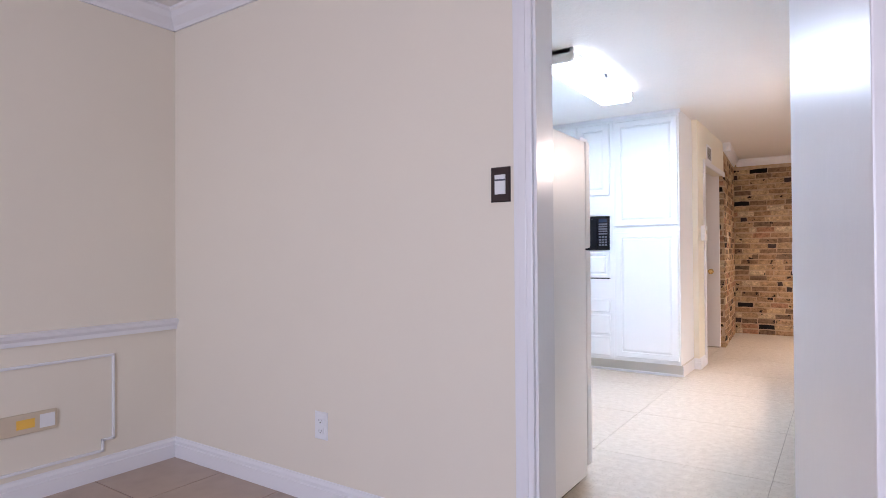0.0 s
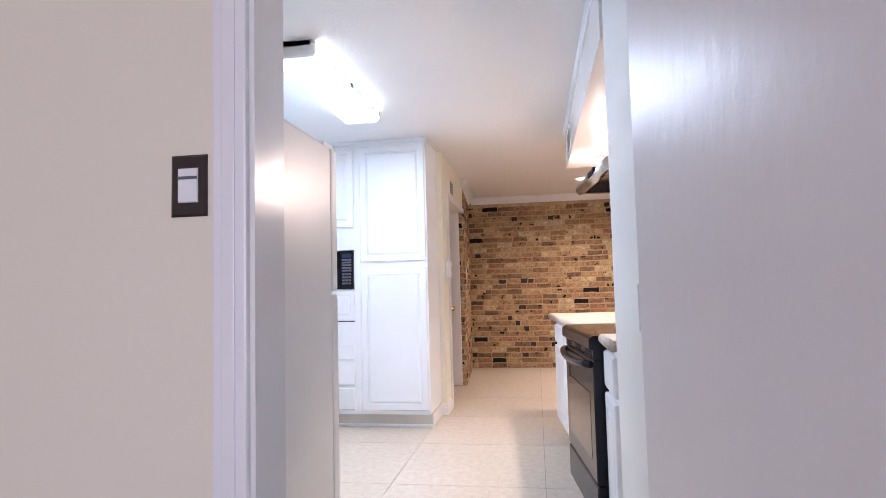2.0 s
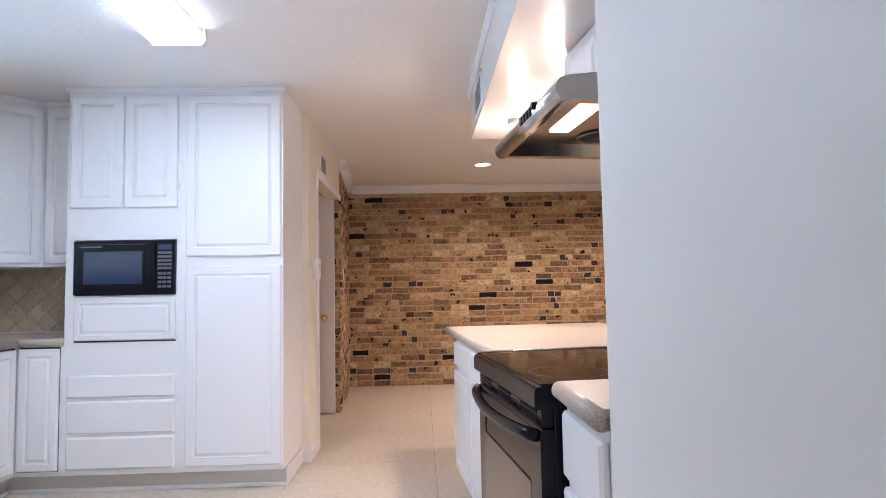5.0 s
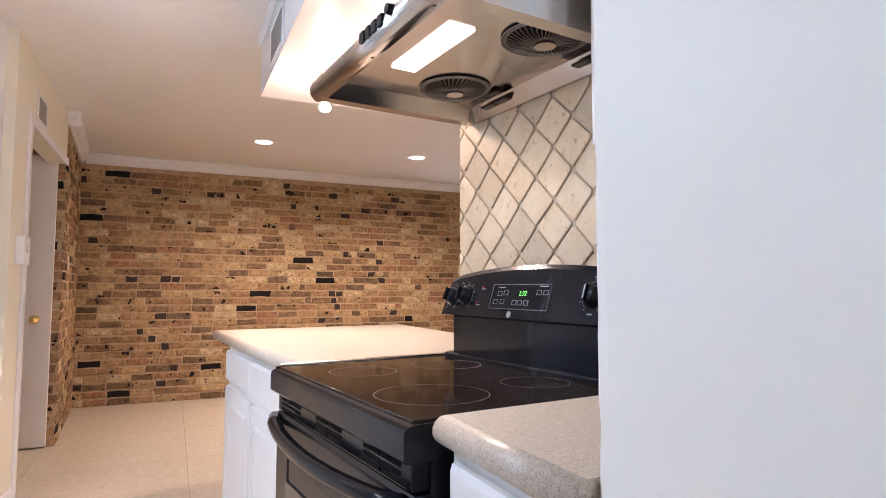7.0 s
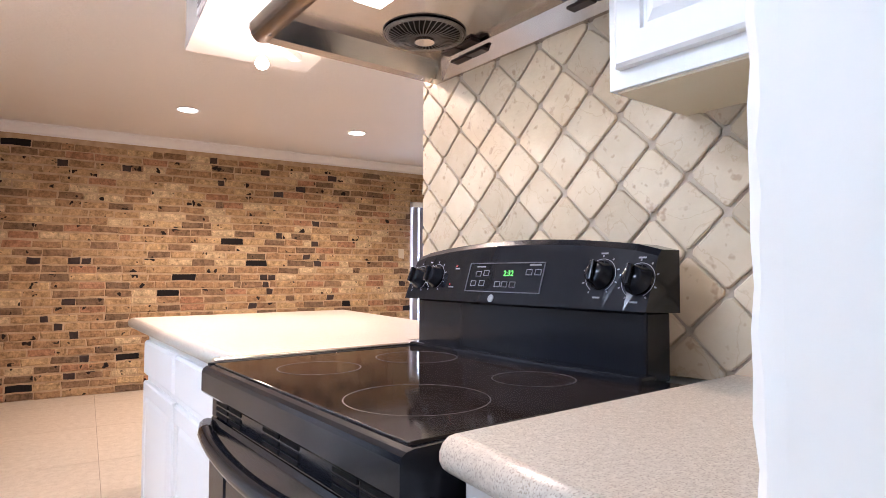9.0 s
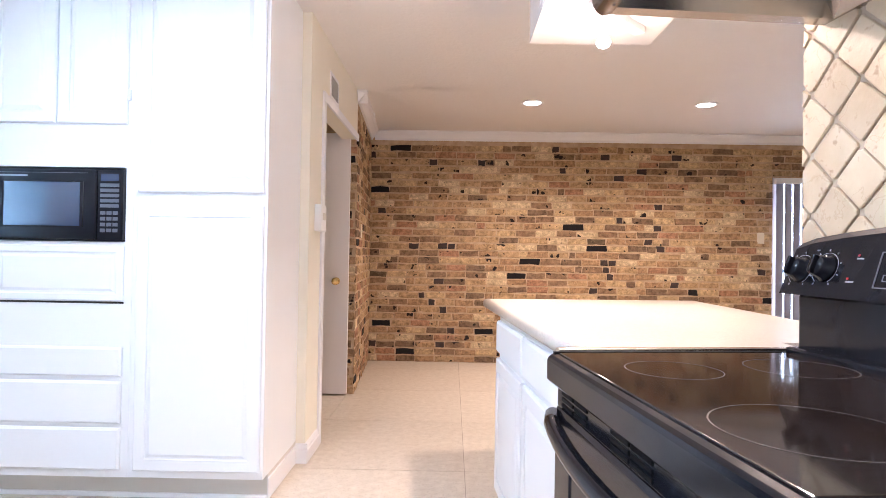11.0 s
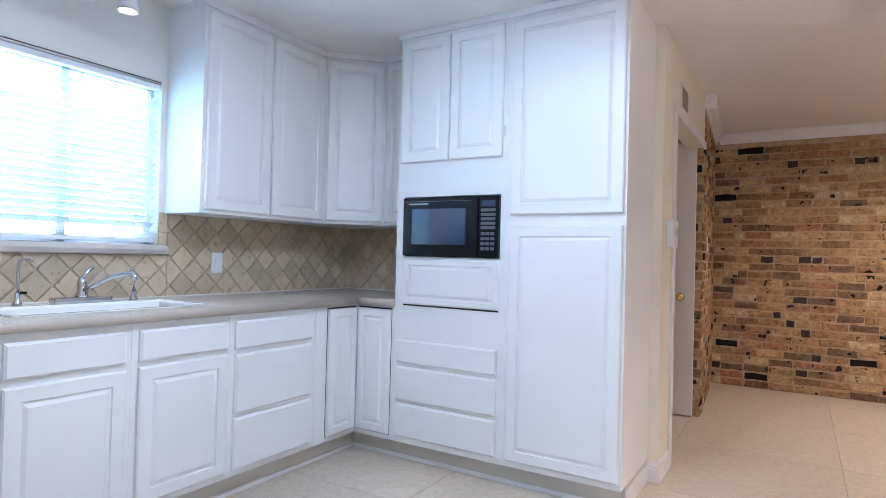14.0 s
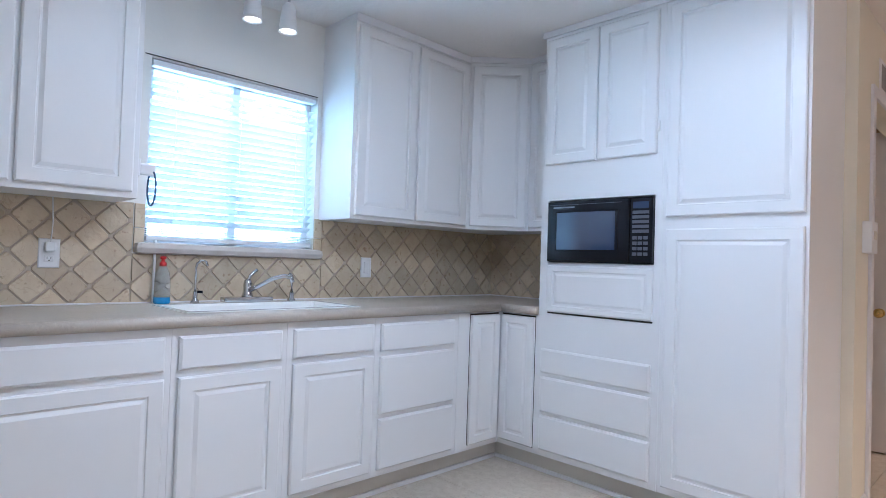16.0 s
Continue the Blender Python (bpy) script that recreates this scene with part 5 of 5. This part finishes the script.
def diamonds(bed, m, w_, h_, pitch=(0.15, 0.15), shift=(0.0, 0.0), skip=None):
    """Square tiles set on their points, with worn edges; local x along the wall, z up, -y out."""
    cache = {}
    gu, gv = pitch[0] / 2, pitch[1] / 2
    for i in range(-1, int(w_ / gu) + 2):
        for j in range(-1, int(h_ / gv) + 2):
            if (i + j) % 2:
                continue
            cu, cv = shift[0] + i * gu, shift[1] + j * gv
            if skip and skip(cu, cv):
                continue
            c_ = 0.07
            ru, rv = gu - 0.0055, gv - 0.0055
            raw = [(cu + ru * a_, cv + rv * b_) for a_, b_ in ((-1 + c_, -c_), (-c_, -1 + c_), (c_, -1 + c_), (1 - c_, -c_), (1 - c_, c_), (c_, 1 - c_), (-c_, 1 - c_), (-1 + c_, c_))]
            poly = clip(raw, 0.002, w_ - 0.002, 0.002, h_ - 0.002)
            if len(poly) < 3:
                continue
            area_ = abs(sum(p[0] * q[1] - q[0] * p[1] for p, q in zip(poly, poly[1:] + poly[:1]))) / 2
            if area_ < 1.5e-4:
                continue
            mx_, my_ = sum(p[0] for p in poly) / len(poly), sum(p[1] for p in poly) / len(poly)
            whole = len(poly) == 8 and min(p[0] for p in poly) > 0.0021 and max(p[0] for p in poly) < w_ - 0.0021 and min(p[1] for p in poly) > 0.0021 and max(p[1] for p in poly) < h_ - 0.0021
            pick = (i * 7 + j * 3) % 8
            me = cache.get(pick) if whole else None
            if me is None:
                ox, oz = (cu, cv) if whole else (mx_, my_)
                bm_ = bmesh.new()
                poly = [(p[0] + random.uniform(-0.0022, 0.0022), p[1] + random.uniform(-0.0022, 0.0022)) for p in poly]
                low = [bm_.verts.new((p[0] - ox, 0, p[1] - oz)) for p in poly]
                mid = [bm_.verts.new((p[0] - ox, -0.006, p[1] - oz)) for p in poly]
                topv = [bm_.verts.new(((p[0] - mx_) * 0.95 + mx_ - ox, -0.008, (p[1] - my_) * 0.95 + my_ - oz)) for p in poly]
                for a_, b_ in ((low, mid), (mid, topv)):
                    for k in range(len(poly)):
                        bm_.faces.new((a_[k], a_[(k + 1) % len(poly)], b_[(k + 1) % len(poly)], b_[k]))
                bm_.faces.new(topv)
                bmesh.ops.recalc_face_normals(bm_, faces=bm_.faces)
                me = bpy.data.meshes.new("tile")
                bm_.to_mesh(me)
                bm_.free()
                me.materials.append(M_TILE)
                if whole:
                    cache[pick] = me
            t_ = new("tile", me)
            t_.parent = bed
            ox, oz = (cu, cv) if whole else (mx_, my_)
            t_.matrix_basis = m @ pose(ox, 0, oz, random.uniform(-0.5, 0.5), random.uniform(-1, 1), random.uniform(-0.5, 0.5))


def bed(name, m, w_, h_, label):
    b_ = part(name, cuboid(bmesh.new(), 0, w_, -0.004, -0.0005, 0, h_), M_GROUT)
    b_.matrix_world = m
    return tagged(b_, label, "backsplash", kind="structure")


def splash(name, m, w_, h_, label, shift=(0, 0), pitch=(0.145, 0.145)):
    b_ = bed(name, m, w_, h_, label)
    diamonds(b_, pose(0, -0.004, 0), w_, h_, pitch, shift)


splash("wall_backsplash_range", pose(RANGE_X - 0.017, 3.66, 0.92, 0, 0, -83.6), 1.37, 0.95, "cream tumbled stone tiles laid as diamonds behind the range", (-0.0474, 0.016), (0.156, 0.152))
splash("wall_backsplash_north", pose(LEFT + 0.003, BACK, 0.922), -1.986 - LEFT - 0.003, 0.443, "tan tumbled stone tiles laid as diamonds", (0.05, -0.015))
splash("wall_backsplash_west", pose(LEFT, 3.90, 0.922, 0, 0, 90), BACK - 3.90 - 0.004, 0.443, "tan tumbled stone tiles laid as diamonds", (0.0185, -0.015))
splash("wall_backsplash_sink", pose(LEFT, 2.93, 0.922, 0, 0, 90), 0.97, 0.218, "tan tumbled stone tiles laid as diamonds under the window", (-0.013, -0.0005))
splash("wall_backsplash_south", pose(LEFT, 1.62, 0.922, 0, 0, 90), 1.31, 0.443, "tan tumbled stone tiles laid as diamonds", (-0.008, -0.0005))
for y0, y1, z0, z1 in ((2.935, 2.978, 1.145, 1.365), (3.852, 3.898, 1.145, 1.365)):
    for k in range(2):
        h2 = (z1 - z0) / 2
        t_ = tagged(box("tile_border", LEFT, LEFT + 0.01, y0, y1, z0 + k * h2 + 0.002, z0 + (k + 1) * h2 - 0.002, M_TILE, None, 0.003), "tan stone border tile beside the window", "tile", kind="structure")

# ---- pieces: floor squares ----
def squares(parent, x0, x1, y0, y1, ox, oy, pitch, gap, mat, level=0.0):
    me_whole = None
    for i in range(int((x0 - ox) // pitch), int((x1 - ox) // pitch) + 1):
        for j in range(int((y0 - oy) // pitch), int((y1 - oy) // pitch) + 1):
            a0, a1 = max(x0, ox + i * pitch) + gap / 2, min(x1, ox + (i + 1) * pitch) - gap / 2
            b0, b1 = max(y0, oy + j * pitch) + gap / 2, min(y1, oy + (j + 1) * pitch) - gap / 2
            if a1 - a0 < 0.02 or b1 - b0 < 0.02:
                continue
            full = a1 - a0 > pitch - gap - 1e-4 and b1 - b0 > pitch - gap - 1e-4
            if full and me_whole:
                me = me_whole
            else:
                bm_ = cuboid(bmesh.new(), -(a1 - a0) / 2, (a1 - a0) / 2, -(b1 - b0) / 2, (b1 - b0) / 2, -0.006, 0.0)
                me = bpy.data.meshes.new("floor_square")
                bm_.to_mesh(me)
                bm_.free()
                me.materials.append(mat)
                me_whole = me if full else me_whole
            t_ = new("floor_square", me)
            t_.parent = parent
            t_.matrix_basis = pose((a0 + a1) / 2, (b0 + b1) / 2, level)


squares(kfloor, LEFT, 5.08, 1.0, BRICK_Y, -0.69, 4.31, 0.91, 0.003, M_FLOOR)
squares(dfloor, -2.45, 3.2, -3.98, 0.97, -2.45, 0.97, 0.42, 0.006, M_DTILE, 0.065)

# ---- pieces: bricks ----
def brick_mesh(w_, d_, h_, seed):
    rnd = random.Random(seed)
    bm_ = bmesh.new()
    e_ = 0.004
    lv = []
    for inset, y in ((0.0, 0.0), (0.0, -d_ + e_), (e_, -d_)):
        lv.append([bm_.verts.new((x + rnd.uniform(-0.007, 0.007), y + rnd.uniform(-0.003, 0.003), z + rnd.uniform(-0.0055, 0.0055))) for x, z in
                   ((-w_ / 2 + inset, -h_ / 2 + inset), (0, -h_ / 2 + inset), (w_ / 2 - inset, -h_ / 2 + inset), (w_ / 2 - inset, h_ / 2 - inset), (0, h_ / 2 - inset), (-w_ / 2 + inset, h_ / 2 - inset))])
    for u, v in zip(lv, lv[1:]):
        for k in range(6):
            bm_.faces.new((u[k], u[(k + 1) % 6], v[(k + 1) % 6], v[k]))
    bm_.faces.new(lv[-1])
    bmesh.ops.recalc_face_normals(bm_, faces=bm_.faces)
    return bm_


def brick_wall(parent, m, length, height, singles, holes=()):
    """Running bond of old bricks; those within the stretch singles are objects, the rest one joined part."""
    variants = {}
    L_, H_, J = 0.205, 0.0570, 0.0175
    verts, faces, dark_ = [], [], []
    z, row = 0.004, 0
    while z + H_ < height + 0.01:
        x = -(L_ + J) * (0.5 if row % 2 else 0) + random.uniform(-0.03, 0.03)
        while x < length:
            w_ = L_ + random.uniform(-0.016, 0.012)
            burnt = False
            if random.random() < 0.16:
                w_ = random.uniform(0.055, 0.1)
                burnt = random.random() < 0.32
            a0, a1 = max(0, x), min(length, x + w_)
            x += w_ + J * 0.55
            if a1 - a0 < 0.03 or any(h0 < (a0 + a1) / 2 < h1 and z < hz for h0, h1, hz in holes):
                continue
            ww_ = a1 - a0
            key = (round(ww_ / 0.006), random.randrange(4), burnt)
            if key not in variants:
                bm_ = brick_mesh(key[0] * 0.006, 0.014, H_ + (len(variants) % 5 - 2) * 0.0015, len(variants))
                me = bpy.data.meshes.new("brick")
                bm_.to_mesh(me)
                bm_.free()
                me.materials.append(M_BURNT if burnt else M_BRICK1)
                variants[key] = me
            me = variants[key]
            place = pose((a0 + a1) / 2, random.uniform(-0.002, 0.002), z + H_ / 2 + random.uniform(-0.003, 0.003), random.uniform(-1.5, 1.5), random.uniform(-0.9, 0.9), random.uniform(-0.6, 0.6))
            if singles[0] <= (a0 + a1) / 2 <= singles[1]:
                b_ = new("brick", me)
                b_.parent = parent
                b_.matrix_basis = m @ place
            else:
                o_ = len(verts)
                mm = m @ place
                verts += [tuple(mm @ v.co) for v in me.vertices]
                faces += [tuple(o_ + k for k in p.vertices) for p in me.polygons]
                dark_ += [int(burnt)] * len(me.polygons)
        z += H_ + J
        row += 1
    if verts:
        me = bpy.data.meshes.new("bricks_rest")
        me.from_pydata(verts, [], faces)
        me.materials.append(M_BRICK2)
        me.materials.append(M_BURNT)
        me.polygons.foreach_set("material_index", dark_)
        r_ = new("bricks_rest", me)
        r_.parent = parent
        tagged(r_, kind="stuff")


walls = {o.name: o for o in scene.objects}
brick_wall(walls["wall_brick_north"], pose(-0.738, BRICK_Y + 0.0135, 0), 4.238, CEIL - 0.09, (0.0, 1.75))
brick_wall(walls["wall_brick_west"], pose(-0.6495, 6.868, 0, 0, 0, 93.8), 1.49, CEIL - 0.09, (9, 9.1))
brick_wall(walls["wall_brick_over_door"], pose(3.5, BRICK_Y + 0.014, 0), 1.5, CEIL - 0.09, (9, 9.1), ((0, 1.5, 2.0),))
brick_wall(walls["wall_brick_west"], pose(-0.76, 6.8755, 0), 0.115, CEIL - 0.09, (9, 9.1))
